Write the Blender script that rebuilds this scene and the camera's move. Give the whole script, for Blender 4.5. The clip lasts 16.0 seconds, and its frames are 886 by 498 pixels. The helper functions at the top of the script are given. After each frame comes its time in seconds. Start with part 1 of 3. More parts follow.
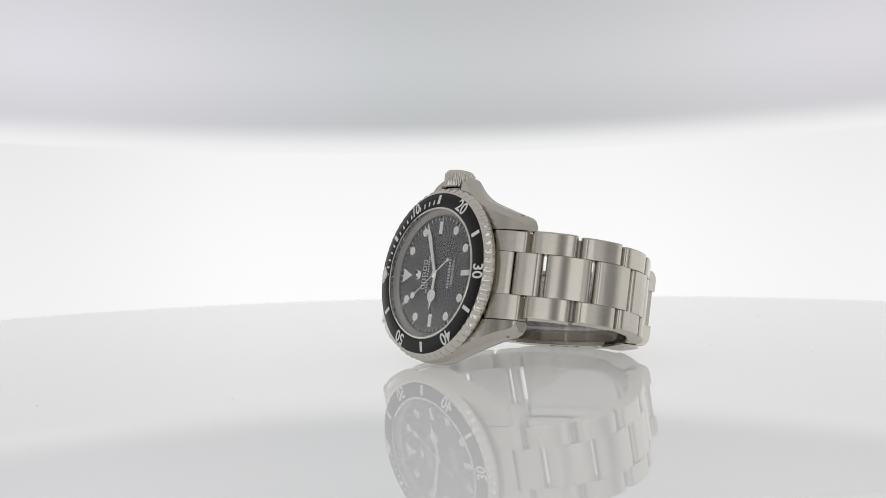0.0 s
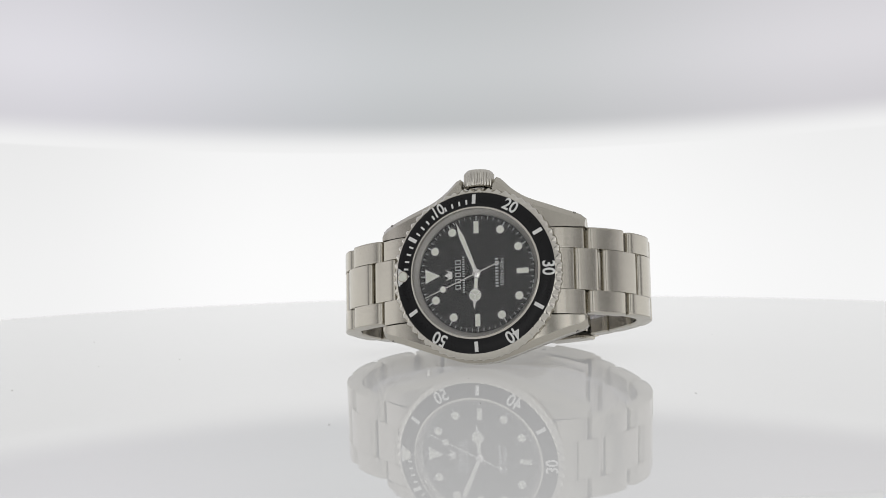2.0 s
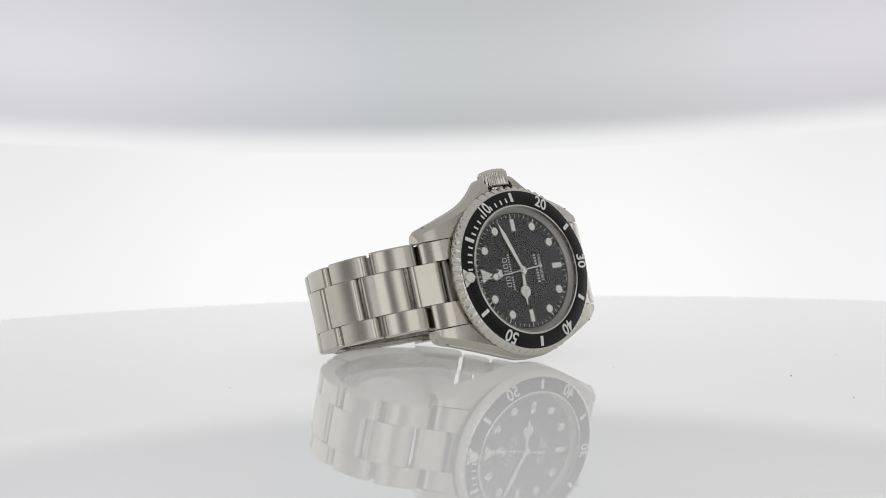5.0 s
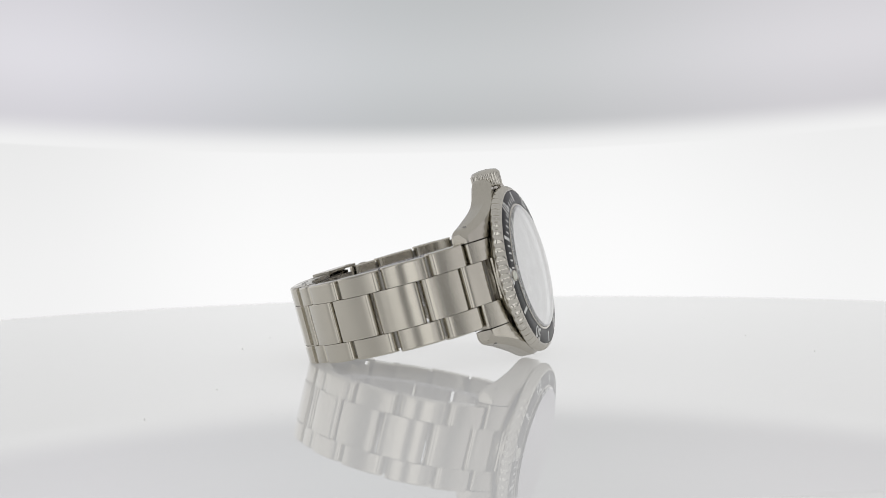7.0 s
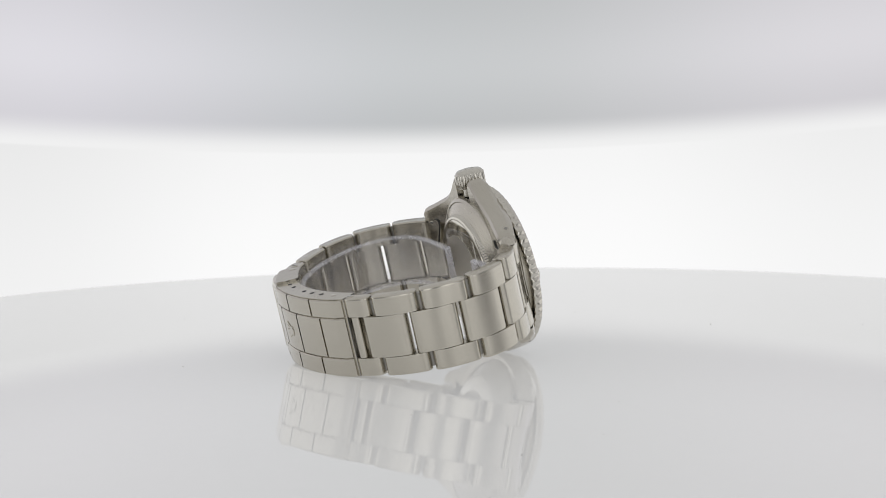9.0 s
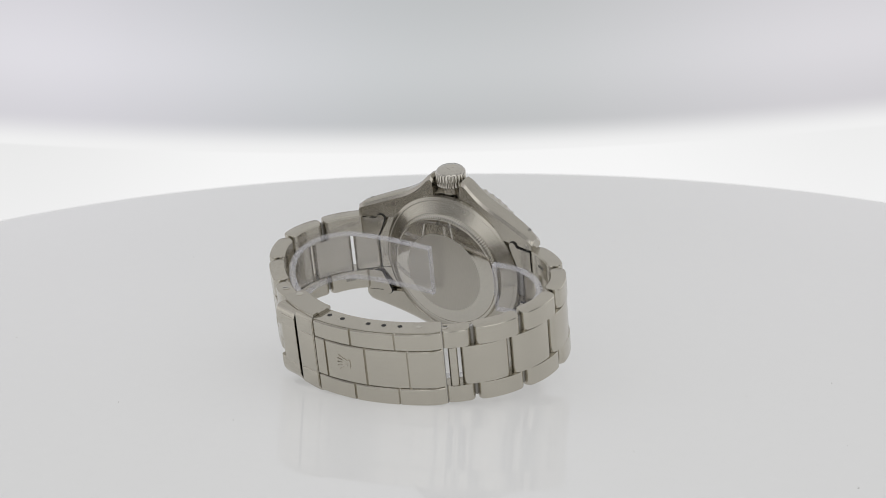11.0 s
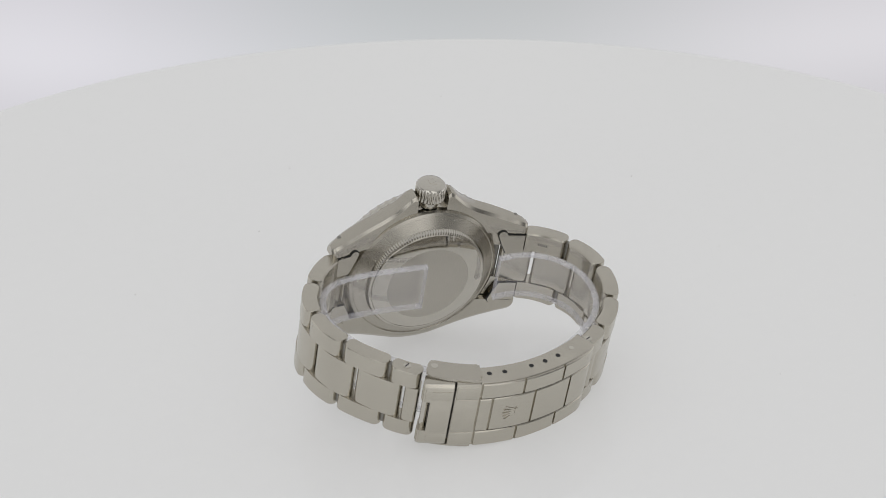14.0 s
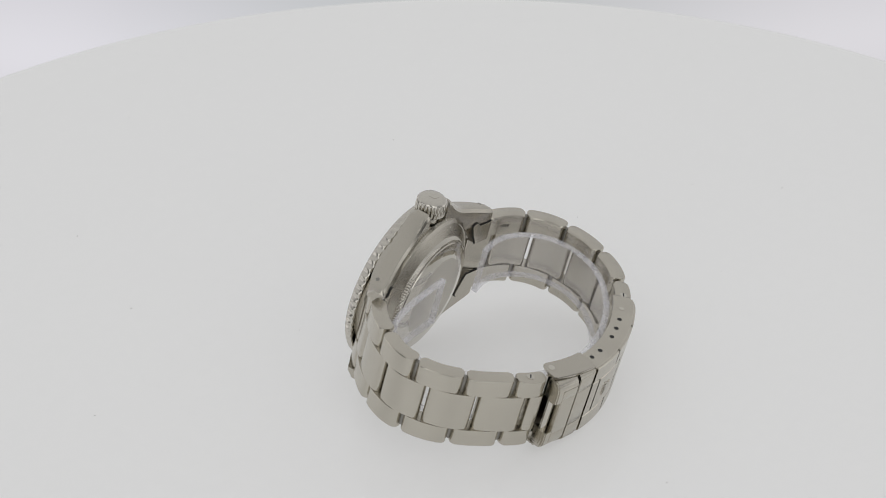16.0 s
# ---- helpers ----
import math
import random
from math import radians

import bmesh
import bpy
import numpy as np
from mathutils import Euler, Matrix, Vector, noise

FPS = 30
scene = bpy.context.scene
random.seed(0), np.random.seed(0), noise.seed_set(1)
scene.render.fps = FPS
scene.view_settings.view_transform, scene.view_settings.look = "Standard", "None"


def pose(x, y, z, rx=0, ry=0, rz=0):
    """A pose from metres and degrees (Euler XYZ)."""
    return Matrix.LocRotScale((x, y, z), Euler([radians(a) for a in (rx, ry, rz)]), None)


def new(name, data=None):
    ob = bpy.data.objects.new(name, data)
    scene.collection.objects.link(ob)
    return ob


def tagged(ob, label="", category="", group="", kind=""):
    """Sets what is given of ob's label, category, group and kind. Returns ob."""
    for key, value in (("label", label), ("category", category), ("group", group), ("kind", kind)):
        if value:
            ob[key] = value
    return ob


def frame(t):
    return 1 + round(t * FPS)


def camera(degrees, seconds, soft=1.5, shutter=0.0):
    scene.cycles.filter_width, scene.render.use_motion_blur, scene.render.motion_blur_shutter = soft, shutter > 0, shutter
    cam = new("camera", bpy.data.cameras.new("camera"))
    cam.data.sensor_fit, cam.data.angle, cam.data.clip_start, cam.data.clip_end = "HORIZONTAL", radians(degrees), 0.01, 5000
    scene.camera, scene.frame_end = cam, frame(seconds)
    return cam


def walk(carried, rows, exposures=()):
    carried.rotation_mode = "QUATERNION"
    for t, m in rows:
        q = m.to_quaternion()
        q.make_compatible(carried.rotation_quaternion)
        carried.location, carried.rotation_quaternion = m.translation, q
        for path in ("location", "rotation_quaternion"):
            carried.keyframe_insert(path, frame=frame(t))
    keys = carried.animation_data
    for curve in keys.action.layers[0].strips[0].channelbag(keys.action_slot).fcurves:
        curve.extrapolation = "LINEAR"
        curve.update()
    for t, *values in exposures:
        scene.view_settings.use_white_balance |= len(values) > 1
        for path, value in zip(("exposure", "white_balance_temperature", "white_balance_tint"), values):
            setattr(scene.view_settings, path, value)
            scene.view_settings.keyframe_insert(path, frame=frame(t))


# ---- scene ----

# ------------------------------------------------------------------ camera and its swing
MM = 0.001
DURATION = 16.0
PIVOT = Vector((0.0, -2.37, 1.64)) * MM          # the arm swings about this point of the table
TURN_START, TURN_RATE = -54.1, 18.14             # degrees, degrees a second


def swing(e):
    """The pose of the swinging arm, raised by e degrees."""
    return Matrix.Translation(PIVOT) @ pose(0, 0, 0, -e) @ Matrix.Translation(-PIVOT)


def table_turn(t):
    return TURN_START + TURN_RATE * t


# seconds, degrees by which the arm is raised
RAISE = [(0, 0.35), (4, 0.35), (7.5, 0.35), (8.0, 0.65), (8.5, 1.5), (9.0, 3.1), (10.25, 8.75), (11.5, 14.4), (12.0, 16.6), (12.5, 18.7),
         (13.0, 20.9), (13.5, 23.1), (14.0, 25.2), (14.5, 27.15), (15.0, 28.55), (15.5, 29.0), (16.0, 29.1)]
BASE = (Matrix.Translation(Vector((-13.75, -477.98, 46.97)) * MM) @ pose(0, 0, 0, 0, 0, -1.13)
        @ pose(0, 0, 0, 90 - 2.5) @ pose(0, 0, 0, 0, 0, -1.09))
cam = camera(24.5, DURATION, soft=0.8)
cam.data.dof.use_dof = True
cam.data.dof.focus_distance = 0.478
cam.data.dof.aperture_fstop = 40.0
walk(cam, [(t, swing(e) @ BASE) for t, e in RAISE])

# ------------------------------------------------------------------ world
world = bpy.data.worlds.new("studio")
scene.world = world
world.use_nodes = True
world.node_tree.nodes["Background"].inputs[0].default_value = (0.8, 0.8, 0.8, 1)
world.node_tree.nodes["Background"].inputs[1].default_value = 0.3
scene.view_settings.exposure = 0.0


# ------------------------------------------------------------------ materials
def material(name, base, rough=0.5, metal=0.0, ior=1.5, grain=None, grain_amount=0.06, rough_amount=0.1, bump=0.0, coat=0.0, brush=None):
    """A principled surface with a fine grain and broader stains; grain: scale in the three directions, per metre."""
    m = bpy.data.materials.new(name)
    m.use_nodes = True
    nt = m.node_tree
    b = nt.nodes["Principled BSDF"]
    b.inputs["Base Color"].default_value = (*base, 1)
    b.inputs["Roughness"].default_value = rough
    b.inputs["Metallic"].default_value = metal
    b.inputs["IOR"].default_value = ior
    b.inputs["Coat Weight"].default_value = coat
    if brush:                       # brushed round this axis: the gloss spreads across the strokes
        tg = nt.nodes.new("ShaderNodeTangent")
        tg.direction_type, tg.axis = "RADIAL", brush
        b.inputs["Anisotropic"].default_value = 0.9
        b.inputs["Anisotropic Rotation"].default_value = 0.25
        nt.links.new(tg.outputs[0], b.inputs["Tangent"])
    if grain:
        co = nt.nodes.new("ShaderNodeTexCoord")
        mp = nt.nodes.new("ShaderNodeMapping")
        mp.inputs["Scale"].default_value = grain
        nt.links.new(co.outputs["Object"], mp.inputs[0])
        fine = nt.nodes.new("ShaderNodeTexNoise")
        fine.inputs["Scale"].default_value = 1.0
        fine.inputs["Detail"].default_value = 3.0
        nt.links.new(mp.outputs[0], fine.inputs["Vector"])
        broad = nt.nodes.new("ShaderNodeTexNoise")
        broad.inputs["Scale"].default_value = 140.0
        broad.inputs["Detail"].default_value = 4.0
        nt.links.new(co.outputs["Object"], broad.inputs["Vector"])
        mixed = nt.nodes.new("ShaderNodeMath")
        mixed.operation = "MULTIPLY_ADD"
        nt.links.new(fine.outputs[0], mixed.inputs[0])
        mixed.inputs[1].default_value = 0.65
        scaled = nt.nodes.new("ShaderNodeMath")
        scaled.operation = "MULTIPLY"
        nt.links.new(broad.outputs[0], scaled.inputs[0])
        scaled.inputs[1].default_value = 0.35
        nt.links.new(scaled.outputs[0], mixed.inputs[2])
        ramp = nt.nodes.new("ShaderNodeMapRange")
        ramp.inputs[1].default_value, ramp.inputs[2].default_value = 0.3, 0.7
        ramp.inputs[3].default_value, ramp.inputs[4].default_value = 1 - grain_amount, 1 + grain_amount
        nt.links.new(mixed.outputs[0], ramp.inputs[0])
        tint = nt.nodes.new("ShaderNodeVectorMath")
        tint.operation = "SCALE"
        tint.inputs[0].default_value = base
        nt.links.new(ramp.outputs[0], tint.inputs["Scale"])
        nt.links.new(tint.outputs[0], b.inputs["Base Color"])
        rr = nt.nodes.new("ShaderNodeMapRange")
        rr.inputs[1].default_value, rr.inputs[2].default_value = 0.3, 0.7
        rr.inputs[3].default_value, rr.inputs[4].default_value = max(rough - rough_amount, 0.01), rough + rough_amount
        nt.links.new(mixed.outputs[0], rr.inputs[0])
        nt.links.new(rr.outputs[0], b.inputs["Roughness"])
        if bump:
            bp = nt.nodes.new("ShaderNodeBump")
            bp.inputs["Strength"].default_value = bump
            bp.inputs["Distance"].default_value = 0.00002
            nt.links.new(fine.outputs[0], bp.inputs["Height"])
            nt.links.new(bp.outputs[0], b.inputs["Normal"])
    return m


STEEL = (0.505, 0.478, 0.42)
brushed = material("brushed_steel", (0.545, 0.516, 0.452), 0.2, 1.0, grain=(14000, 160, 160), grain_amount=0.06, rough_amount=0.015, brush="X")
brushed_flank = material("satin_steel", STEEL, 0.2, 1.0, grain=(400, 400, 9000), grain_amount=0.04, rough_amount=0.04, bump=0.01)
brushed_back = material("satin_caseback_steel", (0.51, 0.485, 0.435), 0.34, 1.0, grain=(500, 6000, 500), grain_amount=0.05, rough_amount=0.05, bump=0.03)
brushed_ring = material("circular_brushed_steel", STEEL, 0.26, 1.0, grain=(900, 900, 900), grain_amount=0.03, rough_amount=0.02, bump=0.0, brush="Z")
polished = material("polished_steel", (0.60, 0.575, 0.52), 0.07, 1.0, grain=(1200, 1200, 1200), grain_amount=0.03, rough_amount=0.03)
knurled = material("knurled_steel", (0.60, 0.575, 0.52), 0.14, 1.0, grain=(1500, 1500, 1500), grain_amount=0.05, rough_amount=0.05)
# Dark metal tone; on pins, tube, holes and clasp plates it paints in shade
dark_steel = material("dark_and_shade_steel", (0.30, 0.29, 0.27), 0.4, 1.0)
# Near-black stand-in for the shade inside holes, slots and gaps
gap_shade = material("recess_shade", (0.02, 0.02, 0.02), 0.6)
insert_black = material("black_aluminium_insert", (0.005, 0.005, 0.0055), 0.3, 0.0, 1.33, grain=(2500, 2500, 2500), grain_amount=0.2, rough_amount=0.05)
silver_print = material("silver_print", (0.72, 0.72, 0.70), 0.45, 0.0, grain=(3000, 3000, 3000), grain_amount=0.05)
dial_black = material("black_lacquer_dial", (0.0105, 0.0108, 0.0100), 0.16, grain=(700, 700, 700), grain_amount=0.06, rough_amount=0.02)
white_print = material("white_print", (0.55, 0.56, 0.56), 0.5)
lume = material("cream_lume", (0.70, 0.71, 0.63), 0.6, grain=(5000, 5000, 5000), grain_amount=0.05)
white_gold = material("white_gold_surround", (0.78, 0.77, 0.74), 0.18, 1.0)
speck_grey = material("grey_dust", (0.35, 0.33, 0.32), 0.8)


def clear_crystal(name, head_on):
    """A clear plane crystal: let through, with a mirror gloss that grows towards grazing angles."""
    m = bpy.data.materials.new(name)
    m.use_nodes = True
    nt = m.node_tree
    nt.nodes.remove(nt.nodes["Principled BSDF"])
    clear = nt.nodes.new("ShaderNodeBsdfTransparent")
    gloss = nt.nodes.new("ShaderNodeBsdfGlossy")
    gloss.inputs["Roughness"].default_value = 0.01
    facing = nt.nodes.new("ShaderNodeLayerWeight")
    facing.inputs[0].default_value = 0.5
    steep = nt.nodes.new("ShaderNodeMath")
    steep.operation = "POWER"
    steep.inputs[1].default_value = 5.0
    nt.links.new(facing.outputs["Facing"], steep.inputs[0])
    share = nt.nodes.new("ShaderNodeMath")
    share.operation = "MULTIPLY_ADD"
    share.inputs[1].default_value, share.inputs[2].default_value = 2.8, head_on
    share.use_clamp = True
    nt.links.new(steep.outputs[0], share.inputs[0])
    mix = nt.nodes.new("ShaderNodeMixShader")
    nt.links.new(share.outputs[0], mix.inputs[0])
    nt.links.new(clear.outputs[0], mix.inputs[1])
    nt.links.new(gloss.outputs[0], mix.inputs[2])
    nt.links.new(mix.outputs[0], nt.nodes["Material Output"].inputs[0])
    return m


sapphire = clear_crystal("sapphire_crystal", 0.03)


def milky(name, tint, body, rough):
    """Clear soft plastic: mostly let through, with a thin milky, glossy share."""
    m = bpy.data.materials.new(name)
    m.use_nodes = True
    nt = m.node_tree
    b = nt.nodes["Principled BSDF"]
    b.inputs["Base Color"].default_value = (*tint, 1)
    b.inputs["Roughness"].default_value = rough
    clear = nt.nodes.new("ShaderNodeBsdfTransparent")
    clear.inputs[0].default_value = (1, 1, 1, 1)
    mix = nt.nodes.new("ShaderNodeMixShader")
    co = nt.nodes.new("ShaderNodeTexCoord")
    cloud = nt.nodes.new("ShaderNodeTexNoise")
    cloud.inputs["Scale"].default_value = 230.0
    cloud.inputs["Detail"].default_value = 3.0
    nt.links.new(co.outputs["Object"], cloud.inputs["Vector"])
    share = nt.nodes.new("ShaderNodeMapRange")
    share.inputs[1].default_value, share.inputs[2].default_value = 0.3, 0.7
    share.inputs[3].default_value, share.inputs[4].default_value = body * 0.7, body * 1.3
    nt.links.new(cloud.outputs[0], share.inputs[0])
    nt.links.new(share.outputs[0], mix.inputs[0])
    nt.links.new(clear.outputs[0], mix.inputs[1])
    nt.links.new(b.outputs[0], mix.inputs[2])
    nt.links.new(mix.outputs[0], nt.nodes["Material Output"].inputs[0])
    return m


clear_plastic = milky("clear_soft_plastic", (0.9, 0.89, 0.95), 0.07, 0.05)
milky_plastic = milky("milky_plastic_rim", (0.88, 0.875, 0.92), 0.27, 0.06)


def table_material():
    """Opal acrylic; an even emission stands in for soft light from below."""
    m = material("white_gloss_acrylic_glow", (0.50, 0.50, 0.497), 0.5, 0.0, 1.45, grain=(300, 300, 300), grain_amount=0.008, rough_amount=0.004)
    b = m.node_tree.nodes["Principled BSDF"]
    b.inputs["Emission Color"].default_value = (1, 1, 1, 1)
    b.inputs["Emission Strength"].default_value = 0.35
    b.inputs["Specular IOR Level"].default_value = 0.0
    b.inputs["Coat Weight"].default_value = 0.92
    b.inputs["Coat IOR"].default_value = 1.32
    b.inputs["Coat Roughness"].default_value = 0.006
    return m


def glow(name, strength, *ramps, bow=0.0, fade=None, hem=None):
    """An emission with light painted in: ramps stand in for how light falls on a sheet. Each ramp: axis, low, high,
    stops (place 0..1, colour); the ramps multiply. bow: as the sheet's;
    fade: low and high z between which the ramps pass into an even value, and that value; hem: the same for the lower
    edge, a painted soft blend into the panel behind."""
    m = bpy.data.materials.new(name)
    m.use_nodes = True
    nt = m.node_tree
    nt.nodes.remove(nt.nodes["Principled BSDF"])
    co = nt.nodes.new("ShaderNodeTexCoord")
    sep = nt.nodes.new("ShaderNodeSeparateXYZ")
    nt.links.new(co.outputs["Object"], sep.inputs[0])
    last, height = None, sep.outputs[2]
    for axis, low, high, stops in ramps:
        mr = nt.nodes.new("ShaderNodeMapRange")
        mr.inputs[1].default_value, mr.inputs[2].default_value = low, high
        source = sep.outputs["XYZ".index(axis)]
        if axis == "Z" and bow:
            sq = nt.nodes.new("ShaderNodeMath")
            sq.operation = "MULTIPLY"
            nt.links.new(sep.outputs[0], sq.inputs[0])
            nt.links.new(sep.outputs[0], sq.inputs[1])
            lower = nt.nodes.new("ShaderNodeMath")
            lower.operation = "MULTIPLY_ADD"
            nt.links.new(sq.outputs[0], lower.inputs[0])
            lower.inputs[1].default_value = -bow
            nt.links.new(source, lower.inputs[2])
            source = height = lower.outputs[0]
        nt.links.new(source, mr.inputs[0])
        rp = nt.nodes.new("ShaderNodeValToRGB")
        rp.color_ramp.interpolation = "B_SPLINE"
        els = rp.color_ramp.elements
        while len(els) < len(stops):
            els.new(0.5)
        for el, (p, c) in zip(els, stops):
            el.position, el.color = p, ((*c, 1) if isinstance(c, tuple) else (c, c, c, 1))
        nt.links.new(mr.outputs[0], rp.inputs[0])
        if last is None:
            last = rp.outputs[0]
        else:
            mul = nt.nodes.new("ShaderNodeVectorMath")
            mul.operation = "MULTIPLY"
            nt.links.new(last, mul.inputs[0])
            nt.links.new(rp.outputs[0], mul.inputs[1])
            last = mul.outputs[0]
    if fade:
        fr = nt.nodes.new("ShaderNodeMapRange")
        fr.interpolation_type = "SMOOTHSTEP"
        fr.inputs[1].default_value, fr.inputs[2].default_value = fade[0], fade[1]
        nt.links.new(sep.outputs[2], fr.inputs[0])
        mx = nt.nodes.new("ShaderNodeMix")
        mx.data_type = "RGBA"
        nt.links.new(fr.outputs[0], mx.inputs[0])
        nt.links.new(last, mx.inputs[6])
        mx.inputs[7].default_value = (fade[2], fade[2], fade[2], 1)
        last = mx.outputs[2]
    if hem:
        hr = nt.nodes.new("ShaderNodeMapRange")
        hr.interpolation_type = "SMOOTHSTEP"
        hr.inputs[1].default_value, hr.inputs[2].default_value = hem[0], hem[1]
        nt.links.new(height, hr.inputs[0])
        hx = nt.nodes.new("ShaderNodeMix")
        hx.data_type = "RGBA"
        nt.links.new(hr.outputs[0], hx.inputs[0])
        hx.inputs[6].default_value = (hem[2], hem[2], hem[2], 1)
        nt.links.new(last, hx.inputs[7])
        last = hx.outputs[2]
    em = nt.nodes.new("ShaderNodeEmission")
    em.inputs[1].default_value = strength
    nt.links.new(last, em.inputs[0])
    nt.links.new(em.outputs[0], nt.nodes["Material Output"].inputs[0])
    return m


# ------------------------------------------------------------------ mesh tools
def finish(name, bm, mat, parent=None, label="", smooth=35):
    me = bpy.data.meshes.new(name)
    bmesh.ops.recalc_face_normals(bm, faces=bm.faces)
    bm.to_mesh(me)
    bm.free()
    me.materials.append(mat)
    if smooth:
        me.polygons.foreach_set("use_smooth", [True] * len(me.polygons))
        me.set_sharp_from_angle(angle=radians(smooth))
    ob = new(name, me)
    if parent:
        ob.parent = parent
    if label:
        tagged(ob, label)
    return ob


def part(name, bm, mat, parent, label="", smooth=35):
    return finish(name, bm, mat, parent, label, smooth)


def lathe(bm, profile, n=96, m=Matrix(), shape=None, close=False):
    """Turns a profile of (radius, height) in millimetres about z; shape(k, angle, r, z) may change the radius."""
    rings = []
    for k, (r, z) in enumerate(profile):
        if r < 1e-6:
            rings.append([bm.verts.new(m @ (Vector((0, 0, z)) * MM))])
            continue
        ring = []
        for i in range(n):
            a = 2 * math.pi * i / n
            q = shape(k, a, r, z) if shape else r
            ring.append(bm.verts.new(m @ (Vector((q * math.sin(a), q * math.cos(a), z)) * MM)))
        rings.append(ring)
    pairs = list(zip(rings, rings[1:])) + ([(rings[-1], rings[0])] if close else [])
    for a, b in pairs:
        if len(a) == 1 and len(b) == 1:
            continue
        for i in range(n):
            j = (i + 1) % n
            if len(a) == 1:
                bm.faces.new((a[0], b[i], b[j]))
            elif len(b) == 1:
                bm.faces.new((a[i], a[j], b[0]))
            else:
                bm.faces.new((a[i], a[j], b[j], b[i]))
    return bm


def prism(bm, outline, z0, z1, m=Matrix(), inset=0.0):
    """A straight body over an outline of (x, y) in millimetres, from z0 to z1; inset narrows its top."""
    c = Vector((sum(p[0] for p in outline) / len(outline), sum(p[1] for p in outline) / len(outline)))
    lo = [bm.verts.new(m @ (Vector((x, y, z0)) * MM)) for x, y in outline]
    hi = []
    for x, y in outline:
        d = Vector((x, y)) - c
        d = d * (1 - inset / max(d.length, 1e-6))
        hi.append(bm.verts.new(m @ (Vector((c.x + d.x, c.y + d.y, z1)) * MM)))
    n = len(outline)
    bm.faces.new(hi)
    bm.faces.new(lo[::-1])
    for i in range(n):
        j = (i + 1) % n
        bm.faces.new((lo[i], lo[j], hi[j], hi[i]))
    return bm


def rect(w, h):
    return [(-w / 2, -h / 2), (w / 2, -h / 2), (w / 2, h / 2), (-w / 2, h / 2)]


def ring_of(r, n=28):
    return [(r * math.cos(2 * math.pi * i / n), r * math.sin(2 * math.pi * i / n)) for i in range(n)]


def at_minute(minute, r, z, slope=0.0):
    """A pose on the dial or bezel at a minute: its y axis points outward, its z axis to the front."""
    return pose(0, 0, 0, 0, 0, -6 * minute) @ Matrix.Translation(Vector((0, r, z)) * MM) @ pose(0, 0, 0, slope)


def lettering(text, size, depth, m, squeeze=1.0, bold=0.0):
    """Letters of the built-in font as a bmesh; size in millimetres."""
    cu = bpy.data.curves.new("lettering", "FONT")
    cu.body, cu.size, cu.extrude = text, size * MM, depth * MM
    cu.offset = bold * MM
    cu.align_x, cu.align_y = "CENTER", "CENTER"
    ob = new("lettering", cu)
    bpy.context.view_layer.update()
    me = bpy.data.meshes.new_from_object(ob.evaluated_get(bpy.context.evaluated_depsgraph_get()))
    bm = bmesh.new()
    bm.from_mesh(me)
    bmesh.ops.transform(bm, matrix=m @ Matrix.Diagonal((squeeze, 1, 1, 1)), verts=bm.verts)
    bpy.data.objects.remove(ob)
    bpy.data.curves.remove(cu)
    bpy.data.meshes.remove(me)
    return bm


# ------------------------------------------------------------------ the light tent, carried by the arm
def wall_sheet(bm, plan, z0, z1, k, bow=0.0):
    """A standing sheet over a plan of (x, y); bow lifts its lower edge towards the ends."""
    rows = []
    for x, y in plan:
        low = z0 + bow * min(x * x, 0.03) if y > 0 else z0 + bow * 0.03
        rows.append([bm.verts.new((x, y, low + (z1 - low) * j / k)) for j in range(k + 1)])
    for a, b in zip(rows, rows[1:]):
        for j in range(k):
            bm.faces.new((a[j], b[j], b[j + 1], a[j + 1]))


def tent_plan(radius, back):
    """A half circle behind the table and straight sides up to the camera's end."""
    arc = [(radius * math.sin(radians(a)), radius * math.cos(radians(a))) for a in range(-90, 91, 3)]
    return [(-radius, back)] + [(-radius, back * q / 8) for q in range(7, 0, -1)] + arc + [(radius, back * q / 8) for q in range(1, 9)]


END = -0.66


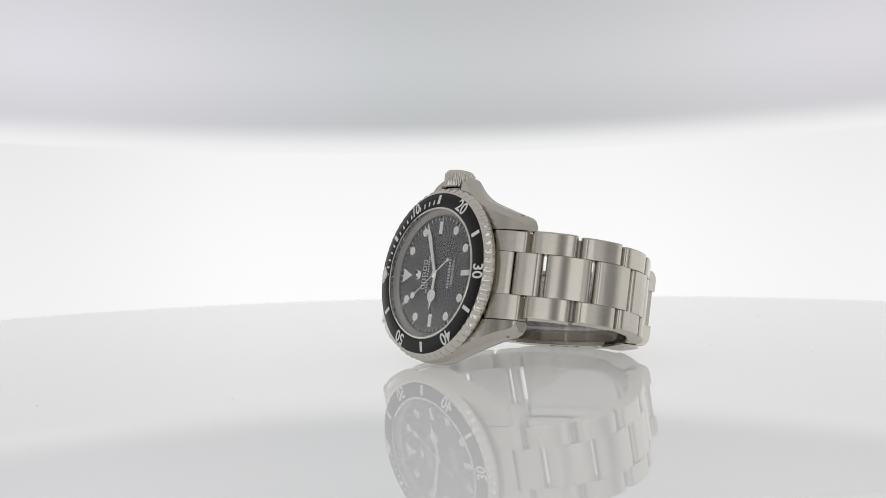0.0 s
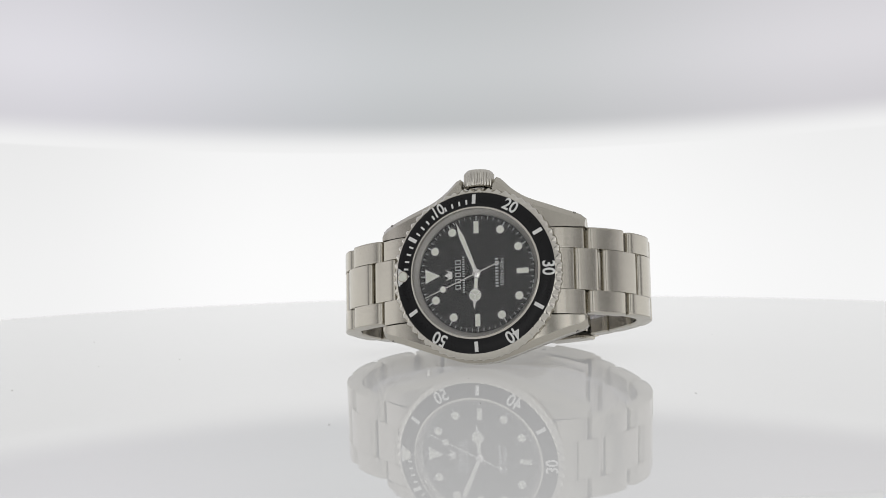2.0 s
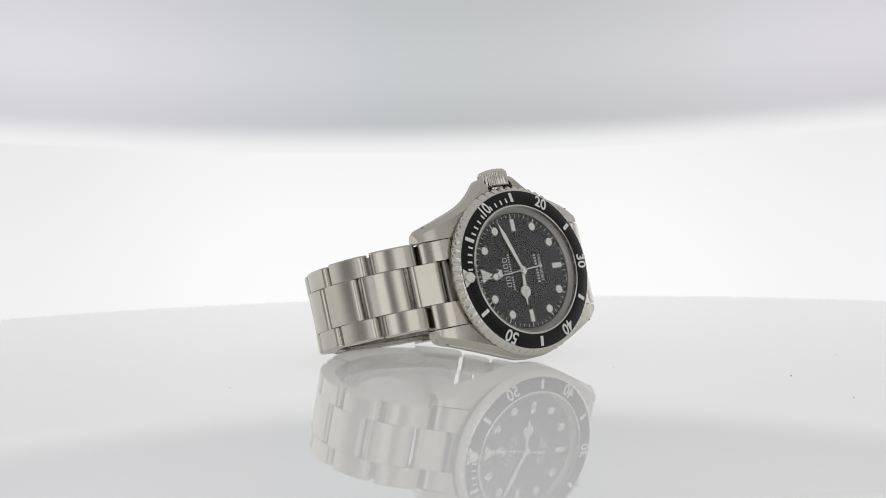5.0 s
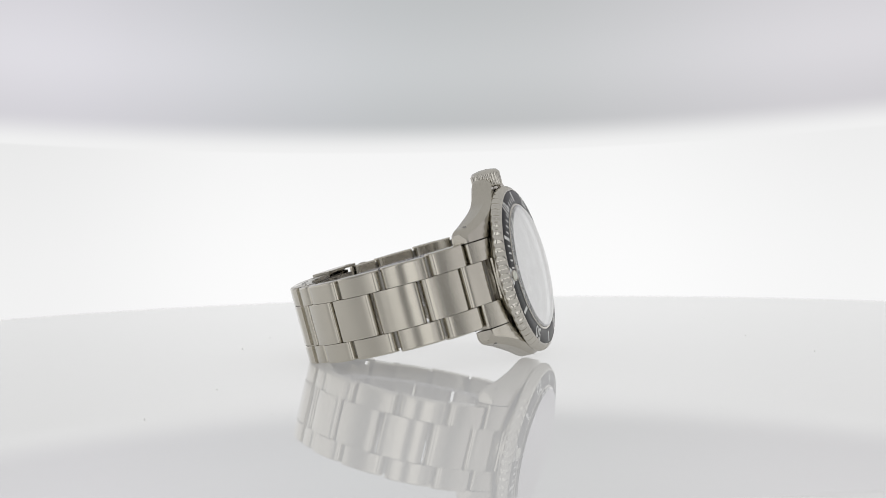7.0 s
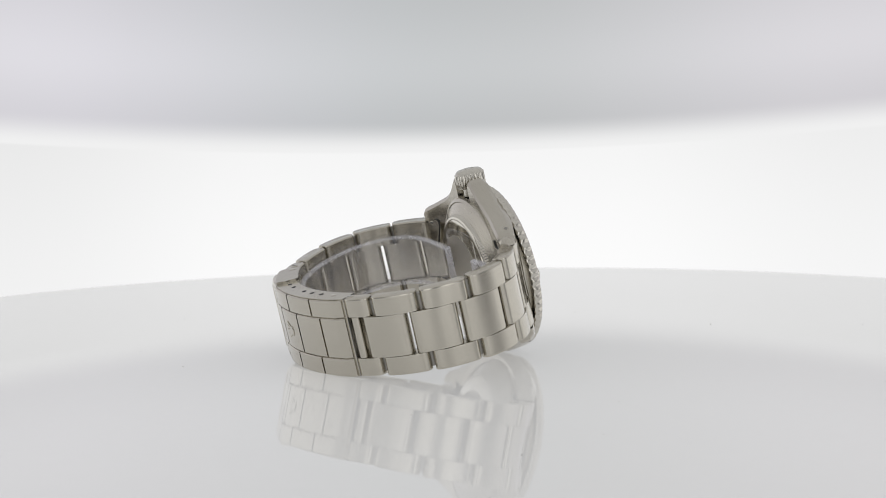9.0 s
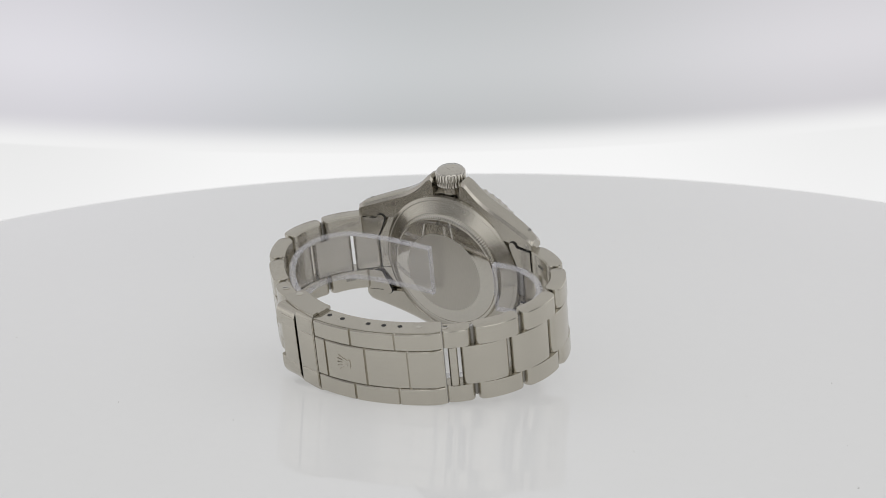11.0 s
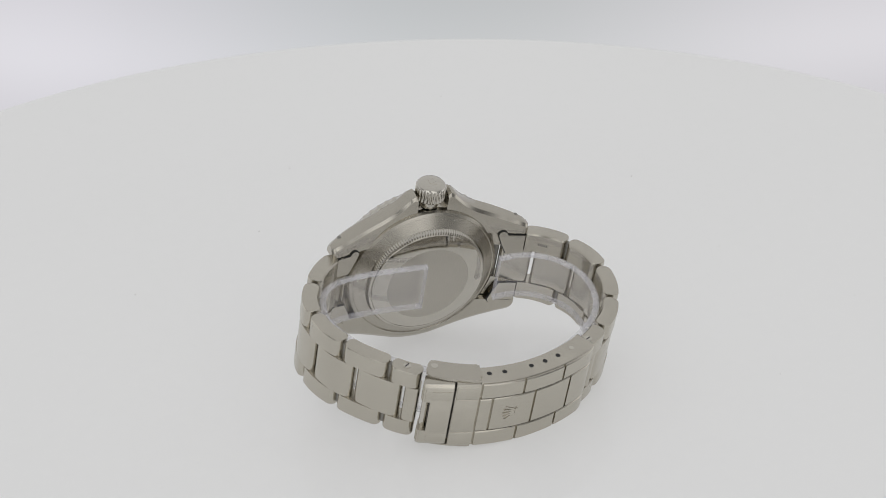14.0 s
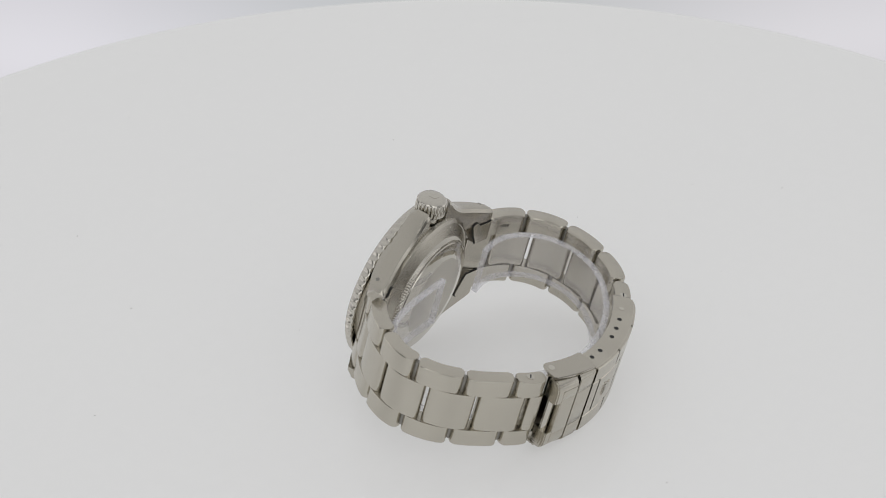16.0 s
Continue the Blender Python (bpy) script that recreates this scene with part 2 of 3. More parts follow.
def light_tent():
    tent = tagged(new("light_tent"), "white glowing photo light tent round the turntable", "light tent", kind="structure")
    bm = bmesh.new()
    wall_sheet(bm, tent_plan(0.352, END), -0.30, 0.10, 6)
    # Unseen streaks and dark sides painted into the glow for steel and crystal reflections
    part("back_panel", bm, glow("back_panel_painted_glow", 1.035, ("Z", -0.2, 0.1, [(0.0, 0.92), (0.5, 1.0), (0.66, 1.0), (0.78, 0.96), (0.9, 0.90), (1.0, 0.88)]),
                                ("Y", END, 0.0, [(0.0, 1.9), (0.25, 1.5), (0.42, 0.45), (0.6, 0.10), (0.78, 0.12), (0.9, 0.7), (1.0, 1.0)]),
                                ("X", -0.352, 0.352, [(0.0, 1.0), (0.06, 1.3), (0.125, 5.2), (0.19, 0.95), (0.27, 0.87), (0.37, 1.0), (0.5, 1.03), (0.63, 1.0), (0.73, 0.92), (0.81, 0.95), (0.875, 5.2), (0.94, 1.3), (1.0, 1.0)])), tent, "white back panel with bright streaks and dark sides painted into its glow", 60)
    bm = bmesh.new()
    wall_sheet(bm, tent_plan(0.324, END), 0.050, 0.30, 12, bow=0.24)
    # Pools of light at the sides and the hem's soft edge are painted in
    part("upper_cloth", bm, glow("upper_cloth_painted_glow", 1.0,
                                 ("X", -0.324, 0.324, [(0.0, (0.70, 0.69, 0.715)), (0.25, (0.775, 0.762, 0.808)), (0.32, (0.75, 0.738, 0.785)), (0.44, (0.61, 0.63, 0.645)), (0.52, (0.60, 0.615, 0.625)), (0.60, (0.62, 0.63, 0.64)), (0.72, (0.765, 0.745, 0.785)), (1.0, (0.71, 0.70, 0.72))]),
                                 ("Z", 0.052, 0.122, [(0.0, 0.87), (0.12, 0.88), (0.25, 0.92), (0.42, 1.0), (0.62, 0.95), (0.85, 0.87), (1.0, 0.85)]), ("Y", END, 0.0, [(0.0, 1.2), (0.3, 1.1), (0.5, 0.5), (0.65, 0.25), (0.78, 0.35), (0.9, 0.9), (1.0, 1.0)]), bow=0.24, fade=(0.115, 0.24, 0.58), hem=(0.0505, 0.0625, 0.875)), tent, "pale grey translucent cloth, its lit sides, bluish middle and hem painted as glow", 60)
    bm = bmesh.new()
    roof = [(x, y) for x, y in tent_plan(0.345, END)]
    lo, mid, top = ([bm.verts.new((x * f, (y + 0.1) * f - 0.1, z)) for x, y in roof] for f, z in ((1.0, 0.295), (0.8, 0.40), (0.3, 0.45)))
    for a, b in ((lo, mid), (mid, top)):
        for i in range(len(roof)):
            j = (i + 1) % len(roof)
            bm.faces.new((a[i], a[j], b[j], b[i]))
    bm.faces.new(top)
    # Roof added out of view, its glow set as fill light from above
    part("roof_cloth", bm, glow("added_roof_glow", 0.62, ("Z", 0.29, 0.45, [(0.0, 0.89), (0.5, 1.0), (1.0, 1.0)]), ("Y", END, 0.3, [(0.0, 0.8), (0.4, 0.95), (1.0, 1.0)])), tent, "unseen white roof cloth added as light from above", 60)
    bm = bmesh.new()
    wall_sheet(bm, [(-0.35 + 0.7 * i / 16, END) for i in range(17)], -0.30, 0.30, 8)
    # Added out of view; its painted bright and dark bands shape the steel's reflections
    part("front_cloth", bm, glow("added_front_glow", 1.3, ("X", -0.35, 0.35, [(0.0, 2.2), (0.15, 3.0), (0.28, 2.2), (0.38, 0.4), (0.5, 0.05), (0.62, 0.4), (0.72, 2.2), (0.85, 3.0), (1.0, 2.2)]), ("Z", -0.15, 0.3, [(0.0, 0.75), (0.5, 1.0), (1.0, 0.9)])), tent, "unseen cloth added behind the camera, bright sides and dark middle painted in", 60)
    bm = bmesh.new()
    bm.faces.new([bm.verts.new((x, y, -0.298)) for x, y in tent_plan(0.355, END - 0.002)])
    part("floor_cloth", bm, material("white_cloth", (0.7, 0.7, 0.7), 0.9, grain=(200, 200, 200)), tent, "white cloth floor", 0)
    return tent


tent = light_tent()


# ------------------------------------------------------------------ the turntable
def turntable():
    R = 200
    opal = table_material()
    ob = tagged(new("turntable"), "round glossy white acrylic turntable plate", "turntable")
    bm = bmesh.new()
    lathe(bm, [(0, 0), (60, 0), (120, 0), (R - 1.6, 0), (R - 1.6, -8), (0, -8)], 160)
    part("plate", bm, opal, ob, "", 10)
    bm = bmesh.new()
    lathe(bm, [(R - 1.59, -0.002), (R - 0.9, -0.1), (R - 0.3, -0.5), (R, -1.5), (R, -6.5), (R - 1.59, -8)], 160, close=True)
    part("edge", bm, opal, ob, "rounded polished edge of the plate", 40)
    return ob


table = turntable()


def dust():
    bm = bmesh.new()
    rng = random.Random(7)
    for i in range(18):
        r, a = rng.uniform(40, 170), rng.uniform(0, 2 * math.pi)
        s = rng.uniform(0.10, 0.26)
        m = Matrix.Translation(Vector((r * math.cos(a), r * math.sin(a), 0.02)) * MM) @ pose(0, 0, 0, 0, 0, rng.uniform(0, 360))
        outline = [(s * rng.uniform(0.5, 1) * math.cos(q), 0.7 * s * rng.uniform(0.5, 1) * math.sin(q)) for q in [j * math.pi / 3 for j in range(6)]]
        prism(bm, outline, 0, 0.12, m, 0.05)
    return tagged(finish("dust_specks", bm, speck_grey, smooth=0), "tiny grey dust specks lying on the turntable", "dust", kind="stuff")


specks = dust()

# ------------------------------------------------------------------ the wristwatch
# its own space: x to three o'clock, y to twelve, z out of the dial
UPRIGHT = Matrix(((0, -1, 0, 0), (0, 0, -1, 0), (1, 0, 0, 0), (0, 0, 0, 1)))
REST = Matrix.Translation(Vector((7.39, -13.05, 21.06)) * MM) @ pose(0, 0, 0, -13.26) @ pose(0, 0, 0, 0, -3.75) @ UPRIGHT
watch = tagged(new("wristwatch"), "steel diver's wristwatch, black dial and bezel, lying on its side", "wristwatch")


def lerp(x, table_):
    for (x0, y0), (x1, y1) in zip(table_, table_[1:]):
        if x <= x1:
            u = (x - x0) / (x1 - x0)
            u = max(0.0, u)
            return y0 + (y1 - y0) * u
    return table_[-1][1]


def smooth_lerp(x, table_):
    """Through the points with a cubic, no overshoot."""
    n = len(table_)
    if x <= table_[0][0]:
        return table_[0][1]
    if x >= table_[-1][0]:
        return table_[-1][1]
    for i in range(n - 1):
        if x <= table_[i + 1][0]:
            break
    (x0, y0), (x1, y1) = table_[i], table_[i + 1]
    s = lambda j: 0.0 if j <= 0 or j >= n - 1 else (table_[j + 1][1] - table_[j - 1][1]) / (table_[j + 1][0] - table_[j - 1][0])
    h, u = x1 - x0, (x - x0) / (x1 - x0)
    return ((2 * u ** 3 - 3 * u ** 2 + 1) * y0 + (u ** 3 - 2 * u ** 2 + u) * h * s(i) + (-2 * u ** 3 + 3 * u ** 2) * y1 + (u ** 3 - u ** 2) * h * s(i + 1))


CASE_TOP = [(0, -0.9), (12, -1.0), (16, -1.6), (20, -2.8), (24.2, -4.6)]
CASE_BOTTOM = [(0, -5.9), (10, -6.1), (15, -6.7), (20, -7.8), (24.2, -8.6)]
FLANK = [(0, 20.25), (4, 19.9), (8, 18.7), (12, 17.3), (16, 15.8), (20, 14.3), (23.2, 13.2), (24.2, 12.4)]
GUARD = [(0, 19.4), (3.55, 19.4), (3.7, 22.2), (4.3, 22.8), (5.2, 22.4), (7.2, 20.4), (9.5, 18.6), (12, 17.2), (16, 15.7), (20, 14.3), (23.2, 13.2), (24.2, 12.4)]


def case_mesh():
    bm = bmesh.new()
    ys = sorted({-24.2, -24.0, -23.6, 24.2, 24.0, 23.6, -3.55, 3.55, -3.7, 3.7, -4.3, 4.3, -5.2, 5.2} | {round(-23.2 + 46.4 * i / 58, 3) for i in range(59)})
    for side in (-1, 1):
        rings = []
        for y in ys:
            a = abs(y)
            xr = smooth_lerp(a, FLANK) if side < 0 else lerp(a, GUARD) if a < 5.2 else smooth_lerp(a, GUARD)
            zt, zb = smooth_lerp(a, CASE_TOP), smooth_lerp(a, CASE_BOTTOM)
            if side > 0 and a < 9:      # the crown guards are thinner and stand lower
                zt -= 0.4 * (1 - a / 9)
            c = 0.55
            end = 0.45 if a > 24.1 else 0.15 if a > 23.9 else 0.0
            back = 2.0 if side > 0 and a < 3.6 else 0.0
            sec = [(10.15, zb + end), (xr - c - 0.5 - back, zb + end), (xr - 0.25 - back * 0.6, zb + 0.45 + end + back * 0.4), (xr, zb + 0.95 + back), (xr, zt - 1.5), (xr - 0.12, zt - 1.3 - end), (xr - 1.35, zt - 0.08 - end), (10.15, zt - end)]
            rings.append([bm.verts.new(Vector((side * x, y, z)) * MM) for x, z in sec])
        for r0, r1 in zip(rings, rings[1:]):
            for i in range(8):
                j = (i + 1) % 8
                bm.faces.new((r0[i], r1[i], r1[j], r0[j]))
        bm.faces.new(rings[0])
        bm.faces.new(rings[-1][::-1])
    lathe(bm, [(0, -1.0), (18.2, -1.0), (18.2, -6.0), (0, -6.0)], 96)
    return bm


case = part("case", case_mesh(), brushed_flank, watch, "satin steel case with lugs and crown guards", 28)

# each lug hole is a small dark disc that stands in for its shade
for sx in (-1, 1):
    for sy in (-1, 1):
        bm = bmesh.new()
        m = Matrix.Translation(Vector((sx * 13.68, sy * 21.8, -5.4)) * MM) @ pose(0, 0, 0, 0, 0, 19 * sy * sx) @ pose(0, 0, 0, 0, sx * 90)
        lathe(bm, [(0.44, -0.5), (0.44, 0.1), (0, 0.1)], 20, m)
        part("lug_hole", bm, dark_steel, watch, "dark disc for the shade in a drilled lug hole")


def bezel_mesh():
    """Sixty scallops round a turned ring."""
    def teeth(k, a, r, z):
        w = 0.5 + 0.5 * math.cos(60 * a)
        cut = (0.0, 0.05, 0.2, 0.34, 0.5, 0.56, 0.42, 0.12, 0, 0, 0, 0)[k]
        return r - cut * w ** 0.85
    bm = bmesh.new()
    lathe(bm, [(18.9, -1.15), (19.75, -1.0), (19.95, -0.75), (20.0, -0.3), (19.98, 0.15), (19.75, 0.6), (19.35, 1.0), (18.95, 1.32), (18.62, 1.42), (18.6, 1.25), (15.2, 1.55), (15.2, -1.0)], 480, shape=teeth, close=True)
    return bm


part("bezel", bezel_mesh(), knurled, watch, "coin-edged steel bezel", 55)
bm = bmesh.new()
lathe(bm, [(18.55, 1.2), (18.55, 1.38), (18.45, 1.44), (15.45, 2.06), (15.35, 2.02), (15.35, 1.5)], 160, close=True)
insert = part("bezel_insert", bm, insert_black, watch, "black aluminium bezel insert with silver numerals")
SLOPE = -11.7


def insert_z(r):
    return 2.06 - (r - 15.45) * 0.2067


def bezel_mark(minute, r0, r1, w):
    bm = bmesh.new()
    r = (r0 + r1) / 2
    prism(bm, rect(w, r1 - r0), -0.05, 0.03, at_minute(minute, r, insert_z(r), SLOPE))
    part("minute_mark", bm, silver_print, insert)


for minute in (5, 15, 25, 35, 45, 55):
    bezel_mark(minute, 15.85, 18.15, 0.85)
for minute in (1, 2, 3, 4, 6, 7, 8, 9, 11, 12, 13, 14):
    bezel_mark(minute, 15.85, 17.0, 0.42)
for minute in (10, 20, 30, 40, 50):
    part("numeral", lettering(str(minute), 3.95, 0.03, at_minute(minute, 17.0, insert_z(17.0), SLOPE), 0.76 if minute == 10 else 0.88, 0.075), silver_print, insert, "silver printed minute numeral")
bm = bmesh.new()
prism(bm, [(0, -1.5), (2.15, 1.3), (1.1, 1.48), (-1.1, 1.48), (-2.15, 1.3)], -0.05, 0.04, at_minute(0, 16.95, insert_z(16.95), SLOPE))
triangle = part("zero_triangle", bm, silver_print, insert, "silver triangle at zero")
bm = bmesh.new()
lathe(bm, [(1.3, 0), (1.3, 0.3), (1.15, 0.38), (1.0, 0.28), (1.0, 0)], 28, at_minute(0, 17.05, insert_z(17.05), SLOPE))
part("pearl_setting", bm, polished, insert)
bm = bmesh.new()
lathe(bm, [(1.02, 0.15), (1.0, 0.34), (0.65, 0.52), (0, 0.58)], 28, at_minute(0, 17.05, insert_z(17.05), SLOPE))
part("pearl", bm, lume, insert, "cream luminous pearl")

# crystal, its seat and the inner ring
bm = bmesh.new()
lathe(bm, [(15.3, 1.1), (15.3, 1.95), (15.1, 2.1), (14.8, 2.1), (14.77, 0.95)], 128, close=True)
part("crystal_seat", bm, polished, watch)
bm = bmesh.new()
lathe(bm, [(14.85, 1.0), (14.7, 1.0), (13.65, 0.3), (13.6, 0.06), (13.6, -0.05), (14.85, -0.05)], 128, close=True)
part("inner_ring", bm, dark_steel, watch, "sloping dark satin steel ring round the dial")
bm = bmesh.new()
lathe(bm, [(0, 1.8), (14.75, 1.8), (14.75, 2.35), (14.3, 2.65), (0, 2.65)], 128)
crystal = part("crystal", bm, sapphire, watch, "clear flat crystal", 20)
crystal.visible_shadow = False

# dial
bm = bmesh.new()
lathe(bm, [(0, 0), (14.4, 0), (14.4, -0.4), (0, -0.4)], 128)
dial = part("dial", bm, dial_black, watch, "black lacquered dial")
bm = bmesh.new()
for minute in range(60):
    long = 1.0 if minute % 5 == 0 else 0.7
    prism(bm, rect(0.22 if minute % 5 == 0 else 0.12, long), 0.0, 0.02, at_minute(minute, 13.35 - long / 2, 0))
part("minute_track", bm, white_print, dial, "fine white minute track", 0)
for hour in range(12):
    m = at_minute(hour * 5, 11.35, 0)
    if hour == 0:
        outer, inner = [(-1.75, 1.75), (0, -1.9), (1.75, 1.75)], [(-1.35, 1.5), (0, -1.35), (1.35, 1.5)]
        m = at_minute(0, 10.5, 0)
    elif hour in (3, 6, 9):
        outer, inner = rect(1.3, 3.0), rect(0.95, 2.65)
        m = at_minute(hour * 5, 10.75, 0)
    else:
        outer, inner = ring_of(1.05), ring_of(0.8)
    bm = bmesh.new()
    prism(bm, outer, 0, 0.25, m, 0.05)
    marker = part("hour_marker", bm, white_gold, dial, "luminous hour marker in white metal surround")
    bm = bmesh.new()
    prism(bm, inner, 0.2, 0.3, m, 0.03)
    part("lume", bm, lume, marker)


def dial_bar(name, w, h, y, x=0.0, turn=0.0):
    bm = bmesh.new()
    prism(bm, rect(w, h), 0, 0.02, Matrix.Translation(Vector((x, y, 0)) * MM) @ pose(0, 0, 0, 0, 0, turn))
    part(name, bm, white_print, dial)


# the maker's mark as a plain pointed shape, the lettering as bars
bm = bmesh.new()
prism(bm, [(-0.55, -0.6), (0.55, -0.6), (1.0, 0.65), (0.45, 0.0), (0, 0.85), (-0.45, 0.0), (-1.0, 0.65)], 0, 0.03, Matrix.Translation(Vector((0, 6.7, 0)) * MM) @ Matrix.Diagonal((1.3, 1.4, 1, 1)))
part("emblem", bm, white_gold, dial, "small silver emblem")
for k in range(5):
    x = 1.44 * (k - 2)
    for sx in (-1, 1):
        dial_bar("print_bar", 0.2, 1.3, 4.5, x + sx * 0.4)
        dial_bar("print_bar", 0.58, 0.13, 4.5 + sx * 0.56, x)
for x, n in ((-4.1, 6), (-0.4, 9)):
    for k in range(n):
        dial_bar("print_bar", 0.27, 0.5, 3.2, x + 0.55 * k)
for k in range(10):
    dial_bar("print_bar", 0.36, 0.72, -4.65, 0.7 * (k - 4.5))
part("depth_rating", lettering("1000ft=300m", 1.3, 0.01, Matrix.Translation(Vector((0, -5.9, 0.012)) * MM), 0.9), white_print, dial, "white printed depth rating")
for minute in (27.4, 28.2, 31.8, 32.6):
    bm = bmesh.new()
    prism(bm, rect(0.8, 0.16), 0, 0.02, at_minute(minute, 13.4, 0))
    part("print_bar", bm, white_print, dial)


# hands
def hand(name, outline, z, thick, angle, label):
    bm = bmesh.new()
    prism(bm, outline, 0, thick, pose(0, 0, 0, 0, 0, -angle) @ Matrix.Translation(Vector((0, 0, z)) * MM), 0.04)
    return part(name, bm, white_gold, watch, label)


def hand_lume(outline, z, angle, owner):
    bm = bmesh.new()
    prism(bm, outline, 0, 0.04, pose(0, 0, 0, 0, 0, -angle) @ Matrix.Translation(Vector((0, 0, z)) * MM))
    return part("lume", bm, lume, owner)


HOUR, MINUTE = 275.0, 68.6
hour_hand = hand("hour_hand", [(-0.42, -1.0), (0.42, -1.0), (0.5, 3.6)] + [(1.5 * math.cos(a), 5.0 + 1.5 * math.sin(a)) for a in [radians(-65 + 130 * i / 12) for i in range(13)]]
                 + [(0.35, 6.7), (0, 8.4), (-0.35, 6.7)] + [(1.5 * math.cos(a), 5.0 + 1.5 * math.sin(a)) for a in [radians(115 + 130 * i / 12) for i in range(13)]] + [(-0.5, 3.6)], 0.32, 0.1, HOUR, "steel hour hand with round three-part lume")
hand_lume([(-0.3, 1.2), (0.3, 1.2), (0.3, 3.4), (-0.3, 3.4)], 0.41, HOUR, hour_hand)
for k in range(3):
    a0 = 90 + 120 * k
    fan = [(0.1 * math.cos(radians(a0 + 60)), 5.0 + 0.1 * math.sin(radians(a0 + 60)))] + [(1.22 * math.cos(radians(a0 + 6 + 108 * i / 9)), 5.0 + 1.22 * math.sin(radians(a0 + 6 + 108 * i / 9))) for i in range(10)]
    hand_lume(fan, 0.41, HOUR, hour_hand)
minute_hand = hand("minute_hand", [(-0.4, -1.2), (0.4, -1.2), (0.62, 9.3), (0, 13.0), (-0.62, 9.3)], 0.47, 0.1, MINUTE, "steel minute hand with lume")
hand_lume([(-0.25, 1.6), (0.25, 1.6), (0.4, 9.2), (0, 11.6), (-0.4, 9.2)], 0.56, MINUTE, minute_hand)
bm = bmesh.new()
prism(bm, [(-0.14, -5.2), (0.14, -5.2), (0.1, 13.2), (-0.1, 13.2)], 0, 0.07)
prism(bm, ring_of(0.42, 20), 0, 0.07, Matrix.Translation(Vector((0, -5.4, 0)) * MM))
lathe(bm, [(0.95, 0), (0.95, 0.1), (0.6, 0.2), (0, 0.22)], 24)
prism(bm, ring_of(0.8, 24), 0, 0.08, Matrix.Translation(Vector((0, 8.6, 0)) * MM))
second_hand = part("second_hand", bm, white_gold, watch, "thin steel second hand with luminous dot")
bm = bmesh.new()
prism(bm, ring_of(0.58, 20), 0.07, 0.11, Matrix.Translation(Vector((0, 8.6, 0)) * MM))
part("lume", bm, lume, second_hand)

# crown, its axis along x
AXIS = Matrix.Translation(Vector((0, 0, -3.3)) * MM) @ pose(0, 0, 0, 0, 90)


def crown_mesh():
    def ribs(k, a, r, z):
        return r - (0.3 * (0.5 + 0.5 * math.cos(26 * a)) ** 1.1 if k in (1, 2, 3) else 0)
    bm = bmesh.new()
    lathe(bm, [(2.9, 20.4), (3.45, 20.6), (3.55, 20.85), (3.55, 23.7), (3.3, 23.87), (3.22, 24.1), (2.85, 24.45), (1.6, 24.73), (0, 24.8)], 208, AXIS, ribs)
    lathe(bm, [(2.2, 18.5), (2.2, 21.0)], 40, AXIS)
    return bm


crown = part("crown", crown_mesh(), knurled, watch, "ribbed steel screw-down crown", 50)
bm = bmesh.new()
prism(bm, [(-0.7, -0.7), (0.7, -0.7), (1.15, 0.7), (0.5, 0.05), (0, 0.95), (-0.5, 0.05), (-1.15, 0.7)], 24.5, 24.82, AXIS)
part("emblem", bm, polished, crown)


# case back
def coin_ring(k, a, r, z):
    return r - (0.17 * (0.5 + 0.5 * math.cos(140 * a)) if k in (1, 2) else 0)


bm = bmesh.new()
lathe(bm, [(18.3, -5.7), (18.1, -6.5), (17.4, -6.9), (17.2, -6.75), (16.9, -6.9), (14.6, -8.0), (14.6, -7.6)], 128)
part("back_flange", bm, brushed_ring, watch, "circular-brushed steel ring of the case back")
bm = bmesh.new()
lathe(bm, [(14.75, -7.4), (14.7, -8.1), (14.3, -8.9), (13.75, -9.05), (13.5, -8.9)], 1120, shape=coin_ring)
part("back_coin_edge", bm, knurled, watch, "fine coin-edged ring of the case back")
bm = bmesh.new()
lathe(bm, [(13.7, -8.8), (13.5, -9.2), (10.05, -9.95), (10.0, -9.95)], 128)
part("back_polished_ring", bm, polished, watch)
bm = bmesh.new()
lathe(bm, [(10.05, -9.9), (10.0, -9.98), (0, -10.0)], 96)
part("back_centre", bm, brushed_back, watch, "plain satin steel case back disc")

# tongues of the end links beside the case back, each with a round finger over the lug; a dark body stands in for the
# shaded gap round it
def tongue(sx, sy, grow, back):
    finger = [(9.75 + (1.05 + grow) * math.cos(radians(q)), 18.35 + (1.05 + grow) * math.sin(radians(q))) for q in range(-120, 76, 15)]
    outline = [(9.75 + grow, 23.6), (4.6 - grow, 23.6), (4.6 - grow, 19.5 - grow), (7.3, 18.2 - grow)] + finger + [(9.75 + grow, 19.7 + grow)]
    outline = [(x * sx, y * sy) for x, y in outline]
    bm = bmesh.new()
    prism(bm, outline if sx * sy < 0 else outline[::-1], back + 0.3 if grow else -4.5, back, inset=0.05)
    for v in bm.verts:          # it leans back with the lugs
        v.co.z -= (abs(v.co.y) - 17 * MM) * 0.2
    return bm


for sx in (-1, 1):
    for sy in (-1, 1):
        part("end_link_tongue", tongue(sx, sy, 0.0, -7.62), brushed_flank, watch)
        part("tongue_gap_shade", tongue(sx, sy, 0.12, -7.46), gap_shade, watch, "dark body for the shade in the gap round the end link's tongue")

